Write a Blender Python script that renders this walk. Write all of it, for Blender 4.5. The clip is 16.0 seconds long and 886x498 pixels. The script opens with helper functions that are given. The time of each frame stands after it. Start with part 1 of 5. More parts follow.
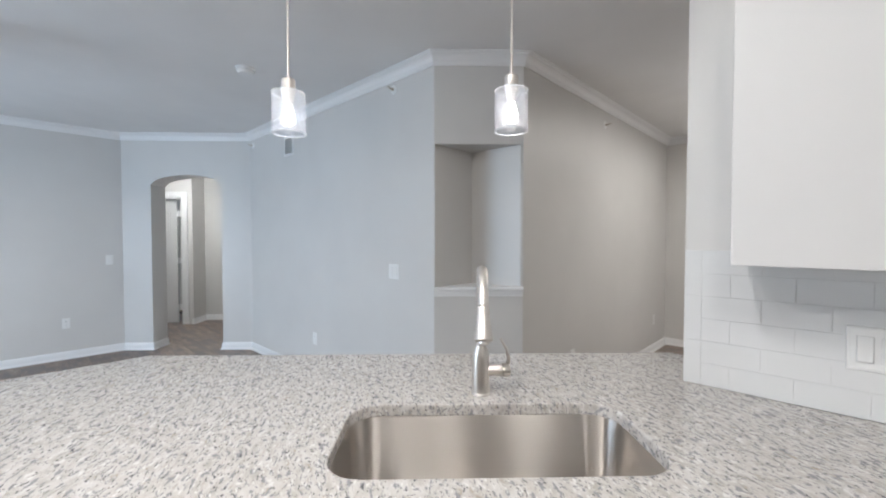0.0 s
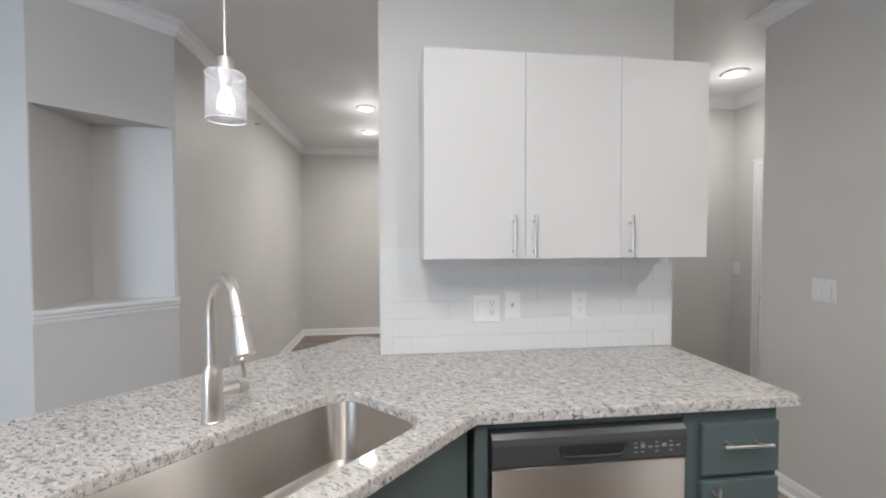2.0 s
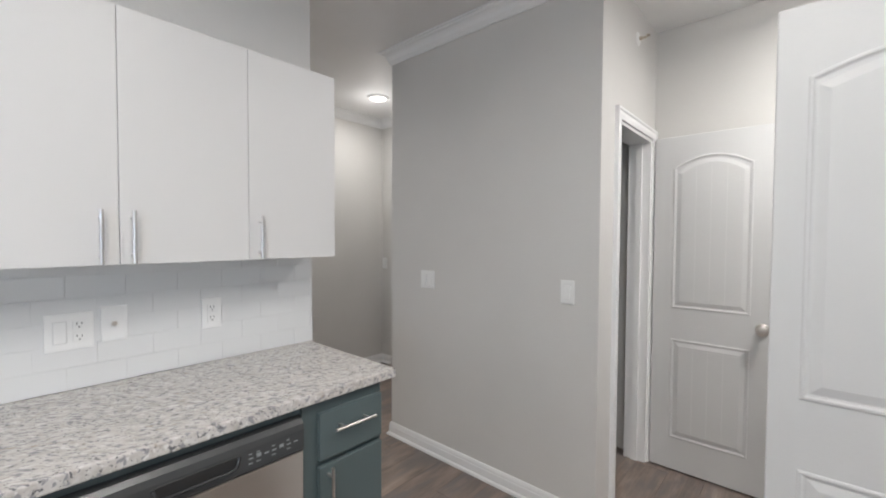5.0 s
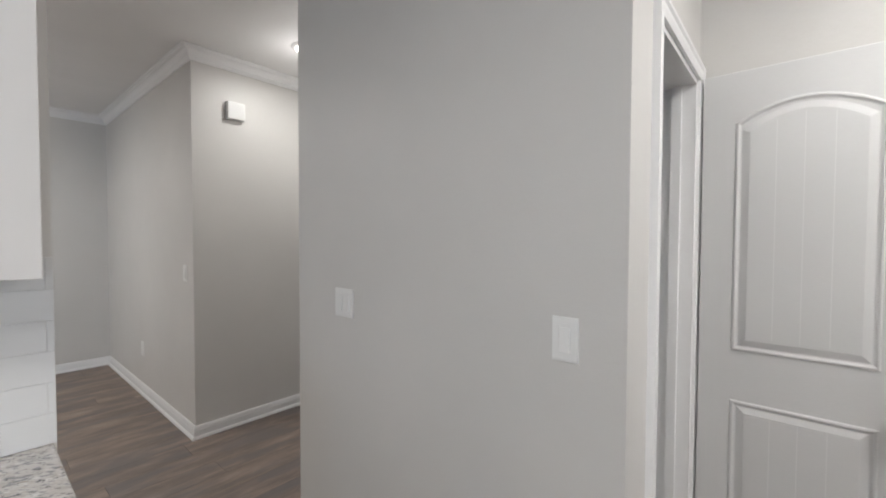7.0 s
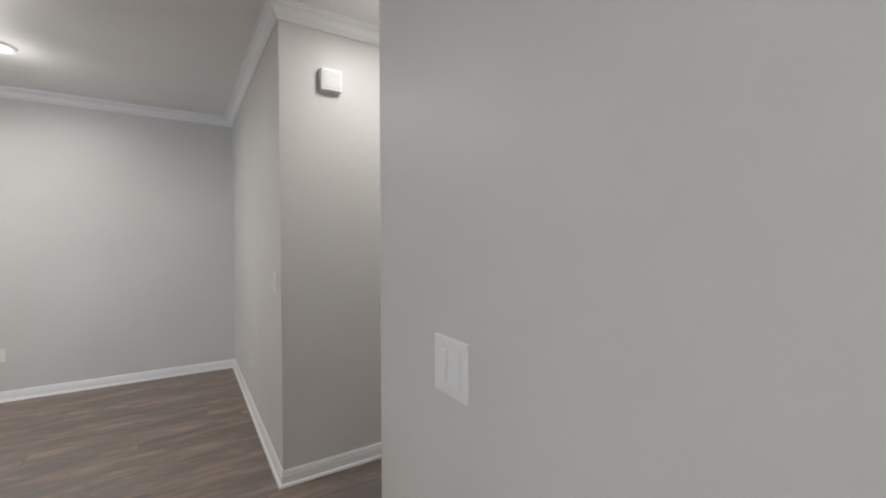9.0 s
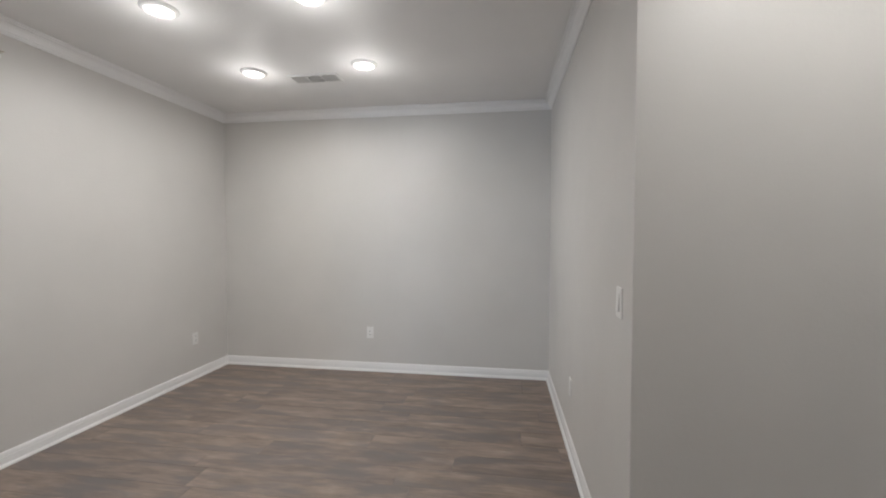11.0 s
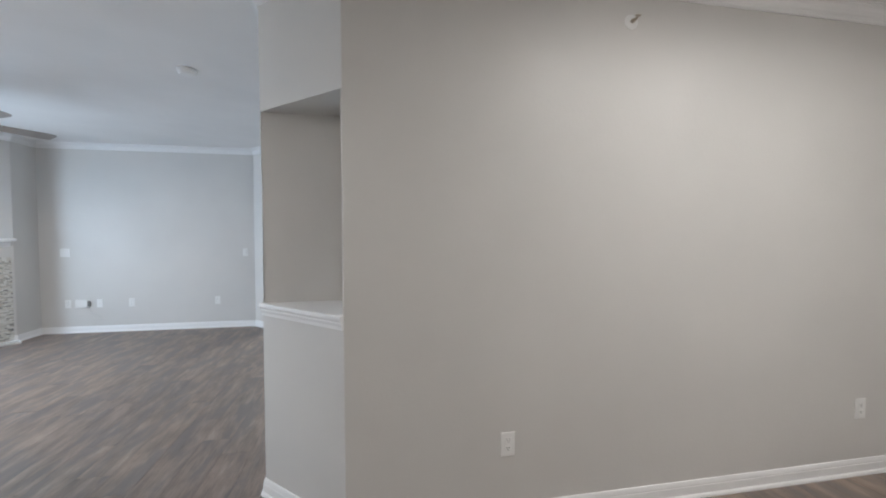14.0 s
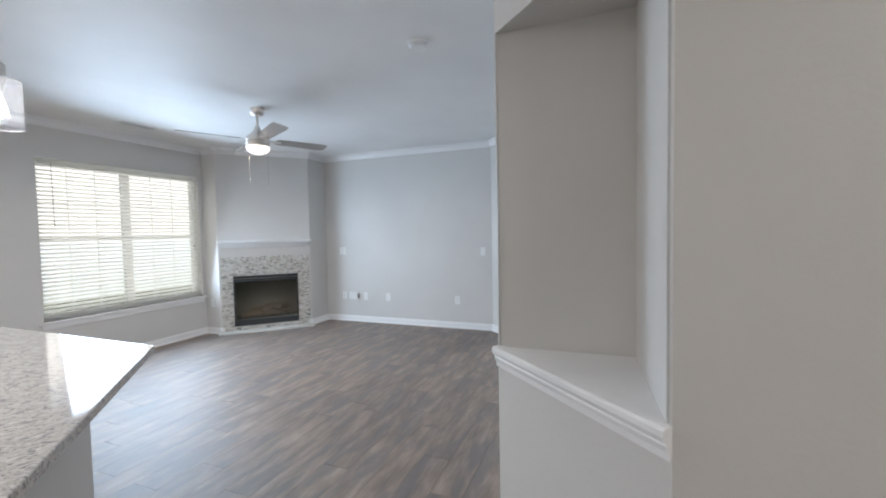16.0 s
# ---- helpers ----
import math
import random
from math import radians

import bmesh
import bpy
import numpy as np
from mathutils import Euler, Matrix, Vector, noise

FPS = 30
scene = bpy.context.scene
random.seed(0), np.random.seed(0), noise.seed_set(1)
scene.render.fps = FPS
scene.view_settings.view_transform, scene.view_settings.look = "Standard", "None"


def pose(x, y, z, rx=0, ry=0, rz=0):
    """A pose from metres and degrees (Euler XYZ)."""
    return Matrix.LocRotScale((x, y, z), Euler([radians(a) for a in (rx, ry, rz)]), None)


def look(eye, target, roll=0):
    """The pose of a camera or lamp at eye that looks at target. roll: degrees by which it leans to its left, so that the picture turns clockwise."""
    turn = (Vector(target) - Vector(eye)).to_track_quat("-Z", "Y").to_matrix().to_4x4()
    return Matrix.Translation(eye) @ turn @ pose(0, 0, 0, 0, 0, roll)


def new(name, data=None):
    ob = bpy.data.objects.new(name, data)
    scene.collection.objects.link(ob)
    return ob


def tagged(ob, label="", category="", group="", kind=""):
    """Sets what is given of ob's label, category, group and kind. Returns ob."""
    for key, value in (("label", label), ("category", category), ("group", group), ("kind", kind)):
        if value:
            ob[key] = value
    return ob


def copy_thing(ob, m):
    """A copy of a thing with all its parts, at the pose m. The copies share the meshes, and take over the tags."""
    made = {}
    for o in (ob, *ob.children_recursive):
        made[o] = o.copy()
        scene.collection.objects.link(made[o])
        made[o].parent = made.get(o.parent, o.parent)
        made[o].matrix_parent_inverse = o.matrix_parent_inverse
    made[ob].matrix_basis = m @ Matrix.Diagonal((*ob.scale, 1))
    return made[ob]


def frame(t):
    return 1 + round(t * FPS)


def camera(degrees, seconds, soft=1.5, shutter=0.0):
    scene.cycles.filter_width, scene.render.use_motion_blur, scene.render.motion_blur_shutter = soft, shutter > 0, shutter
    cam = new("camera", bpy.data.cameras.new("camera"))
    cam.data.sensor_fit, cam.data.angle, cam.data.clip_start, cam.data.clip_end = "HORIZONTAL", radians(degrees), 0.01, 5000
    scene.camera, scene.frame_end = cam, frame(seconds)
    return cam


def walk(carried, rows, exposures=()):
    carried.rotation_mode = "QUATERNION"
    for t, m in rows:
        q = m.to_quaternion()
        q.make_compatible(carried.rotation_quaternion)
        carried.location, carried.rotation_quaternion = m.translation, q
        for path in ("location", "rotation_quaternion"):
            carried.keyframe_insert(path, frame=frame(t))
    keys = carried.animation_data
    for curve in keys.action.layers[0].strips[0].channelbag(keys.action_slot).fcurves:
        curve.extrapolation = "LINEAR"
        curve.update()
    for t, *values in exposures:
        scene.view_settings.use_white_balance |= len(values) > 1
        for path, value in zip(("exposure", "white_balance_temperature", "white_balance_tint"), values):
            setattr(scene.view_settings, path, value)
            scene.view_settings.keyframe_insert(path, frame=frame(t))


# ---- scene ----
cam = camera(94.6, 16.0, soft=2.0)
PATH = [
    (0, (0.632, 0.284, 1.387), (-0.748, 1.73, 1.334), -0.0),
    (0.5, (0.524, 0.286, 1.387), (-0.49, 2.009, 1.331), -0.1),
    (1, (0.456, 0.242, 1.388), (-0.127, 2.155, 1.341), -0.1),
    (1.5, (0.384, 0.191, 1.392), (0.224, 2.184, 1.343), -0.1),
    (2, (0.332, 0.134, 1.392), (0.577, 2.118, 1.338), -0.1),
    (2.5, (0.292, 0.085, 1.395), (0.912, 1.986, 1.333), 0.1),
    (3, (0.248, 0.056, 1.391), (1.159, 1.835, 1.33), 0.1),
    (3.5, (0.242, 0.029, 1.387), (1.363, 1.684, 1.326), 0.1),
    (4, (0.269, 0.016, 1.385), (1.558, 1.545, 1.323), 0.2),
    (4.5, (0.366, 0.026, 1.392), (1.779, 1.44, 1.328), 0.2),
    (5, (0.543, 0.089, 1.403), (2.04, 1.414, 1.342), 0.3),
    (5.2, (0.617, 0.119, 1.402), (2.132, 1.423, 1.34), 0.2),
    (7.3, (1.558, 0.585, 1.393), (3.077, 1.884, 1.336), 0.2),
    (7.5, (1.636, 0.64, 1.389), (3.143, 1.953, 1.329), 0.0),
    (8, (1.79, 0.824, 1.391), (3.225, 2.216, 1.332), 0.15),
    (8.2, (1.833, 0.89, 1.383), (3.225, 2.325, 1.325), 0.1),
    (10.3, (2.098, 1.806, 1.389), (2.301, 3.795, 1.327), 0.1),
    (10.5, (2.073, 1.887, 1.393), (2.141, 3.884, 1.324), 0.1),
    (11, (1.992, 2.112, 1.388), (1.699, 4.089, 1.324), 0.1),
    (11.5, (1.901, 2.331, 1.38), (1.21, 4.206, 1.32), 0.0),
    (12, (1.748, 2.489, 1.383), (0.673, 4.174, 1.314), 0.1),
    (12.5, (1.549, 2.617, 1.405), (0.139, 4.033, 1.326), 0.1),
    (13, (1.36, 2.733, 1.407), (-0.313, 3.827, 1.335), -0.1),
    (13.5, (1.136, 2.789, 1.416), (-0.721, 3.526, 1.332), 0.0),
    (14, (0.904, 2.817, 1.41), (-1.059, 3.19, 1.333), -0.0),
    (14.5, (0.644, 2.783, 1.428), (-1.353, 2.83, 1.335), -0.5),
    (15, (0.381, 2.728, 1.445), (-1.598, 2.457, 1.337), -1.0),
    (15.5, (0.148, 2.666, 1.42), (-1.781, 2.149, 1.325), -1.2),
    (16, (-0.079, 2.598, 1.42), (-1.943, 1.879, 1.334), -1.1),
]
walk(cam, [(t, look(eye, target, roll)) for t, eye, target, roll in PATH])

# ---- light ----
world = bpy.data.worlds.new("world")
scene.world = world
world.use_nodes = True
wn = world.node_tree.nodes
sky = wn.new("ShaderNodeTexSky")
sky.sky_type, sky.sun_disc = "NISHITA", False
sky.sun_elevation, sky.sun_rotation = radians(48), radians(-30)
world.node_tree.links.new(sky.outputs[0], wn["Background"].inputs[0])
wn["Background"].inputs[1].default_value = 0.12
scene.view_settings.exposure = 0.0

H = 2.65           # ceiling height
F0 = 0.02          # top of the floor planks
R2 = math.sqrt(0.5)


def lamp(name, kind, m, watts, color, **more):
    data = bpy.data.lights.new(name, kind)
    data.energy, data.color = watts, color
    if "size" in more:
        data.shape, data.size = more.get("shape", "DISK"), more["size"]
        data.size_y = more.get("size_y", more["size"])
    if "radius" in more:
        data.shadow_soft_size = more["radius"]
    if "spread" in more:
        data.spread = radians(more["spread"])
    ob = new(name, data)
    ob.matrix_world = m
    return tagged(ob, kind="light")


sun = bpy.data.lights.new("sun", "SUN")
sun.energy, sun.angle, sun.color = 2.5, radians(0.5), (1.0, 0.95, 0.88)
sun_ob = new("sun", sun)
sun_ob.rotation_euler = Euler((radians(42), 0, radians(150)))

WARM = (1.0, 0.973, 0.948)
DAY = (0.58, 0.77, 1.0)
YS = -2.70          # window wall
# Daylight through the living-room window, and what falls on the back of its blind.
lamp("blind_daylight", "AREA", look((-3.36, YS - 0.073, 1.42), (-3.36, 2.0, 1.42)), 9.5, (1.0, 0.98, 0.95), shape="RECTANGLE", size=1.7, size_y=1.55)
for x in (-3.785, -2.925):   # one for each half of the double window
    lamp("window_daylight", "AREA", look((x, YS + 0.15, 1.43), (x, 2.0, 0.62)), 36, DAY, shape="RECTANGLE", size=0.8, size_y=1.55, spread=150)
RECESSED = [(0.07, 5.07), (0.968, 5.045), (0.085, 4.175), (0.97, 4.175), (2.93, 2.99)]
# The last kitchen lamp is unseen, added to brighten the wall with the switches.
KITCHEN = [(0.15, 0.28), (0.95, 0.05), (2.65, -0.3), (-0.3, -0.7)]
# Unseen downlight, added to brighten the passage behind the arch.
PASSAGE_FILL = [(-6.05, 1.85)]
WATTS = [6.9, 6.9, 6.9, 6.9, 6.5, 11, 9.5, 20, 20, 18]
for (x, y), watts in zip(RECESSED + KITCHEN + PASSAGE_FILL, WATTS):
    lamp("downlight_glow", "AREA", look((x, y, H - 0.03), (x, y + 1e-4, 0)), watts, WARM if x > -1 else (0.95, 0.98, 1.0), size=0.13, spread=170)
    # A fill point added below each downlight, to brighten ceiling and upper walls.
    lamp("downlight_fill", "POINT", pose(x, y, H - 0.2), watts * 0.3, WARM if x > -1 else (0.95, 0.98, 1.0), radius=0.04)


# ---- materials ----
def mat(name, color, rough=0.5, metal=0.0, spec=0.5):
    m = bpy.data.materials.new(name)
    m.use_nodes = True
    b = m.node_tree.nodes["Principled BSDF"]
    b.inputs["Base Color"].default_value = (*color, 1)
    b.inputs["Roughness"].default_value = rough
    b.inputs["Metallic"].default_value = metal
    b.inputs["Specular IOR Level"].default_value = spec
    return m


class Net:
    """Short hand for a material's nodes."""

    def __init__(self, m):
        self.t, self.b = m.node_tree, m.node_tree.nodes["Principled BSDF"]

    def add(self, kind, **values):
        n = self.t.nodes.new("ShaderNode" + kind)
        for k, v in values.items():
            n.inputs[k.replace("_", " ")].default_value = v
        return n

    def link(self, a, b):
        self.t.links.new(a, b)
        return self

    def coords(self, space="Position", scale=(1, 1, 1), turn=(0, 0, 0)):
        src = self.add("NewGeometry").outputs["Position"] if space == "Position" else self.add("TexCoord").outputs["Object"]
        mp = self.add("Mapping", Scale=scale, Rotation=turn)
        self.link(src, mp.inputs[0])
        return mp.outputs[0]

    def noise(self, vec, scale, detail=3.0, rough=0.5):
        n = self.add("TexNoise", Scale=scale, Detail=detail, Roughness=rough)
        self.link(vec, n.inputs["Vector"])
        return n.outputs["Fac"]

    def ramp(self, fac, stops):
        n = self.add("ValToRGB")
        e = n.color_ramp.elements
        while len(e) < len(stops):
            e.new(0.5)
        for el, (p, c) in zip(e, stops):
            el.position, el.color = p, (*c, 1) if len(c) == 3 else c
        self.link(fac, n.inputs[0])
        return n.outputs[0]

    def mix(self, fac, a, b, blend="MIX"):
        n = self.t.nodes.new("ShaderNodeMix")
        n.data_type, n.blend_type = "RGBA", blend
        for value, slot in ((fac, n.inputs[0]), (a, n.inputs[6]), (b, n.inputs[7])):
            if isinstance(value, bpy.types.NodeSocket):
                self.link(value, slot)
            else:
                slot.default_value = value if not isinstance(value, tuple) or len(value) == 4 else (*value, 1)
        return n.outputs[2]

    def span(self, fac, a, b):
        n = self.add("MapRange", To_Min=a, To_Max=b)
        self.link(fac, n.inputs[0])
        return n.outputs[0]

    def bump(self, height, strength, distance=0.01):
        n = self.add("Bump", Strength=strength, Distance=distance)
        self.link(height, n.inputs["Height"])
        self.link(n.outputs[0], self.b.inputs["Normal"])

    def color(self, c):
        self.link(c, self.b.inputs["Base Color"])


def paint(name, color, rough, relief=0.25, vary=0.04, size=55, distance=0.004):
    m = mat(name, color, rough)
    n = Net(m)
    v = n.coords()
    big = n.noise(v, 1.3, 4)
    lo, hi = (tuple(c * (1 + k) for c in color) for k in (-vary, vary))
    n.color(n.ramp(big, [(0.3, lo), (0.7, hi)]))
    fine = n.noise(v, size, 4, 0.55)
    n.link(n.span(n.noise(v, 6, 3), rough - 0.05, rough + 0.07), n.b.inputs["Roughness"])
    n.bump(n.ramp(fine, [(0.42, (0, 0, 0)), (0.6, (1, 1, 1))]), relief, distance)
    return m


WALL = paint("wall_paint", (0.65, 0.637, 0.617), 0.42, 0.05)
CEIL = paint("ceiling_paint", (0.82, 0.815, 0.81), 0.55, 0.06, size=40)
TRIM = paint("trim_paint", (0.84, 0.84, 0.84), 0.3, 0.05, 0.015)
DOOR = paint("door_paint", (0.68, 0.68, 0.68), 0.45, 0.06, 0.015, size=90, distance=0.001)
PLASTIC = mat("white_plastic", (0.82, 0.82, 0.81), 0.3)
# Near-black for outlet slots and the grip: the shade of hollows as colour.
DARK = mat("recess_shade", (0.02, 0.02, 0.02), 0.6)
CABINET = paint("white_cabinet", (0.685, 0.676, 0.67), 0.4, 0.03, 0.012, size=120, distance=0.0006)
TEAL = paint("dark_teal_cabinet", (0.095, 0.128, 0.132), 0.38, 0.06, 0.05, size=80, distance=0.0008)
TILE = mat("white_tile", (0.73, 0.735, 0.735), 0.16)
GROUT = paint("grout", (0.76, 0.76, 0.755), 0.5, 0.1, 0.02)
BLACK = mat("black_metal", (0.035, 0.038, 0.04), 0.4)


def metal(name, color, rough, stretch=(1, 1, 60)):
    m = mat(name, color, rough, 1.0)
    n = Net(m)
    f = n.noise(n.coords("Object", stretch), 12, 4)
    n.link(n.span(f, rough - 0.03, rough + 0.04), n.b.inputs["Roughness"])
    return m


NICKEL = metal("brushed_nickel", (0.72, 0.68, 0.64), 0.34)
BRUSHED = metal("sink_steel", (0.60, 0.565, 0.53), 0.34, (60, 60, 1.5))
BRUSHED.node_tree.nodes["Principled BSDF"].inputs["Anisotropic"].default_value = 1.0
BRUSHED.node_tree.nodes["Principled BSDF"].inputs["Anisotropic Rotation"].default_value = 0.25
SATIN = metal("satin_nickel_bar", (0.70, 0.68, 0.66), 0.3)
CHROME = mat("chrome", (0.8, 0.8, 0.8), 0.15, 1.0)


def wood_floor():
    m = mat("plank_vinyl", (0.2, 0.15, 0.11), 0.45, 0.0, 0.9)
    n = Net(m)
    info = n.add("ObjectInfo")
    isl = n.add("NewGeometry")
    pos = n.add("NewGeometry").outputs["Position"]
    shift = n.add("VectorMath")
    shift.operation = "MULTIPLY_ADD"
    rnd = n.add("CombineXYZ")
    both = n.add("Math")
    n.link(info.outputs["Random"], both.inputs[0]).link(isl.outputs["Random Per Island"], both.inputs[1])
    n.link(both.outputs[0], rnd.inputs[0]).link(both.outputs[0], rnd.inputs[1])
    n.link(rnd.outputs[0], shift.inputs[0])
    shift.inputs[1].default_value = (37, 53, 0)
    n.link(pos, shift.inputs[2])
    mp = n.add("Mapping", Scale=(1.3, 5.2, 1))
    n.link(shift.outputs[0], mp.inputs[0])
    grain = n.noise(mp.outputs[0], 2.2, 7, 0.62)
    mp2 = n.add("Mapping", Scale=(3, 70, 1))
    n.link(shift.outputs[0], mp2.inputs[0])
    fine = n.noise(mp2.outputs[0], 2.0, 5, 0.6)
    c = n.ramp(grain, [(0.30, (0.066, 0.052, 0.047)), (0.43, (0.112, 0.087, 0.075)), (0.53, (0.168, 0.127, 0.104)), (0.63, (0.222, 0.171, 0.139)), (0.74, (0.30, 0.248, 0.208))])
    c = n.mix(0.3, c, n.ramp(fine, [(0.35, (0.10, 0.08, 0.068)), (0.65, (0.24, 0.20, 0.17))]))
    mp3 = n.add("Mapping", Scale=(0.9, 3.2, 1))
    n.link(shift.outputs[0], mp3.inputs[0])
    patch = n.ramp(n.noise(mp3.outputs[0], 2.4, 4, 0.55), [(0.47, (0, 0, 0)), (0.6, (0.75, 0.75, 0.75))])
    c = n.mix(patch, c, (0.098, 0.089, 0.09))
    frac = n.add("Math")
    frac.operation = "FRACT"
    n.link(both.outputs[0], frac.inputs[0])
    c = n.mix(1.0, c, n.ramp(frac.outputs[0], [(0.0, (1.34, 1.32, 1.34)), (1.0, (1.62, 1.58, 1.54))]), "MULTIPLY")
    n.color(c)
    n.link(n.span(grain, 0.46, 0.6), n.b.inputs["Roughness"])
    n.bump(fine, 0.12, 0.002)
    return m


def granite():
    m = mat("speckled_granite", (0.6, 0.57, 0.53), 0.09, 0.0, 0.25)
    n = Net(m)
    warp = n.add("TexNoise", Scale=9.0, Detail=3.0)
    p = n.coords(turn=(0, 0, radians(32)))
    n.link(p, warp.inputs["Vector"])
    add = n.add("VectorMath")
    add.operation = "MULTIPLY_ADD"
    add.inputs[1].default_value = (0.05, 0.05, 0.05)
    n.link(warp.outputs["Color"], add.inputs[0]).link(p, add.inputs[2])
    st = n.add("Mapping", Scale=(0.95, 2.2, 1.4))
    n.link(add.outputs[0], st.inputs[0])
    v = st.outputs[0]
    base = n.ramp(n.noise(v, 26, 4, 0.6), [(0.34, (0.47, 0.445, 0.415)), (0.5, (0.565, 0.54, 0.515)), (0.68, (0.625, 0.61, 0.595))])
    tan = n.ramp(n.noise(v, 33, 3, 0.55), [(0.60, (0, 0, 0)), (0.72, (1, 1, 1))])
    c = n.mix(tan, base, (0.41, 0.36, 0.31))
    grey = n.ramp(n.noise(v, 48, 3, 0.5), [(0.57, (0, 0, 0)), (0.61, (1, 1, 1))])
    c = n.mix(grey, c, (0.31, 0.305, 0.315))
    mask = n.ramp(n.noise(v, 72, 3, 0.6), [(0.60, (0, 0, 0)), (0.635, (1, 1, 1))])
    c = n.mix(mask, c, (0.15, 0.148, 0.155))
    white = n.ramp(n.noise(v, 50, 2, 0.5), [(0.60, (0, 0, 0)), (0.68, (1, 1, 1))])
    c = n.mix(white, c, (0.70, 0.69, 0.67))
    n.color(c)
    n.link(n.span(n.noise(v, 30, 3), 0.03, 0.08), n.b.inputs["Roughness"])
    return m


FLOOR = wood_floor()
GRANITE = granite()


def glow(name, color, strength):
    m = mat(name, color, 0.5)
    b = m.node_tree.nodes["Principled BSDF"]
    b.inputs["Emission Color"].default_value = (*color, 1)
    b.inputs["Emission Strength"].default_value = strength
    return m


LED = glow("led_lens", (1.0, 0.96, 0.9), 6.0)
BULB = glow("lit_bulb", (1.0, 0.97, 0.93), 5.0)
FANGLOW = glow("lit_fan_bowl", (1.0, 0.93, 0.85), 1.3)


def clear_glass(name, color, rough=0.0, seeds=0.0):
    m = mat(name, color, rough)
    n = Net(m)
    n.b.inputs["Transmission Weight"].default_value = 1.0
    n.b.inputs["IOR"].default_value = 1.25
    if seeds:
        f = n.noise(n.coords("Object", (1, 1, 0.5)), 95, 2)
        n.bump(n.ramp(f, [(0.58, (0, 0, 0)), (0.68, (1, 1, 1))]), seeds, 0.004)
    return m


def seeded_glass():
    """Thin bubbly glass: mostly clear, with a little shine and light caught in the bubbles."""
    m = bpy.data.materials.new("seeded_glass")
    m.use_nodes = True
    n = Net(m)
    out = m.node_tree.nodes["Material Output"]
    f = n.noise(n.coords("Object", (1, 1, 0.6)), 130, 3)
    seeds = n.ramp(f, [(0.5, (0.035, 0.035, 0.035)), (0.57, (0.19, 0.19, 0.19)), (0.63, (0.035, 0.035, 0.035))])
    clear, catch, shine = n.add("BsdfTransparent"), n.add("BsdfTranslucent"), n.add("BsdfGlossy", Roughness=0.12)
    catch.inputs["Color"].default_value = (0.93, 0.95, 1.0, 1)
    clear.inputs["Color"].default_value = (0.97, 0.98, 1.0, 1)
    one, two = n.add("MixShader"), n.add("MixShader")
    two.inputs[0].default_value = 0.04
    n.link(seeds, one.inputs[0]).link(clear.outputs[0], one.inputs[1]).link(catch.outputs[0], one.inputs[2])
    n.link(one.outputs[0], two.inputs[1]).link(shine.outputs[0], two.inputs[2])
    n.link(two.outputs[0], out.inputs["Surface"])
    return m


SEEDED = seeded_glass()
PANE = clear_glass("window_glass", (1, 1, 1))


# ---- mesh helpers ----
def finish(name, bm, material, smooth=False):
    bmesh.ops.recalc_face_normals(bm, faces=bm.faces)
    me = bpy.data.meshes.new(name)
    bm.to_mesh(me)
    bm.free()
    if smooth:
        for p in me.polygons:
            p.use_smooth = True
        me.set_sharp_from_angle(angle=radians(35))
    me.materials.append(material)
    return me


def part(name, bm, material, parent, label="", smooth=False):
    ob = new(name, finish(name, bm, material, smooth))
    ob.parent = parent
    return tagged(ob, label)


def thing(name, m, label, category, group="", kind=""):
    ob = new(name)
    ob.empty_display_size = 0.1
    ob.matrix_world = m
    return tagged(ob, label, category, group, kind)


def solid(name, bm, material, label, category, kind="", smooth=False, m=None):
    ob = new(name, finish(name, bm, material, smooth))
    if m is not None:
        ob.matrix_world = m
    return tagged(ob, label, category, "", kind)


def box(bm, a, b, bevel=0.0, segs=2, m=None):
    """A box between two corners, with rounded edges if asked."""
    lo, hi = [min(p, q) for p, q in zip(a, b)], [max(p, q) for p, q in zip(a, b)]
    made = bmesh.ops.create_cube(bm, size=1)["verts"]
    for v in made:
        v.co = Vector([l + (c + 0.5) * (h - l) for l, h, c in zip(lo, hi, v.co)])
    if bevel:
        edges = list({e for v in made for e in v.link_edges})
        out = bmesh.ops.bevel(bm, geom=edges, offset=bevel, segments=segs, profile=0.5, affect="EDGES")
        made = list({v for f in out["faces"] for v in f.verts} | {v for v in made if v.is_valid})
    if m is not None:
        bmesh.ops.transform(bm, matrix=m, verts=[v for v in made if v.is_valid])
    return bm


def lathe(bm, profile, segs=24, m=None):
    """A body of revolution round z from (radius, height) pairs."""
    rings = []
    for r, z in profile:
        if r < 1e-5:
            rings.append([bm.verts.new((0, 0, z))])
        else:
            rings.append([bm.verts.new((r * math.cos(2 * math.pi * k / segs), r * math.sin(2 * math.pi * k / segs), z)) for k in range(segs)])
    for a, b in zip(rings, rings[1:]):
        for k in range(segs):
            j = (k + 1) % segs
            if len(a) == 1 and len(b) == 1:
                continue
            if len(a) == 1:
                bm.faces.new((a[0], b[j], b[k]))
            elif len(b) == 1:
                bm.faces.new((a[k], a[j], b[0]))
            else:
                bm.faces.new((a[k], a[j], b[j], b[k]))
    if m is not None:
        bmesh.ops.transform(bm, matrix=m, verts=[v for ring in rings for v in ring])
    return bm


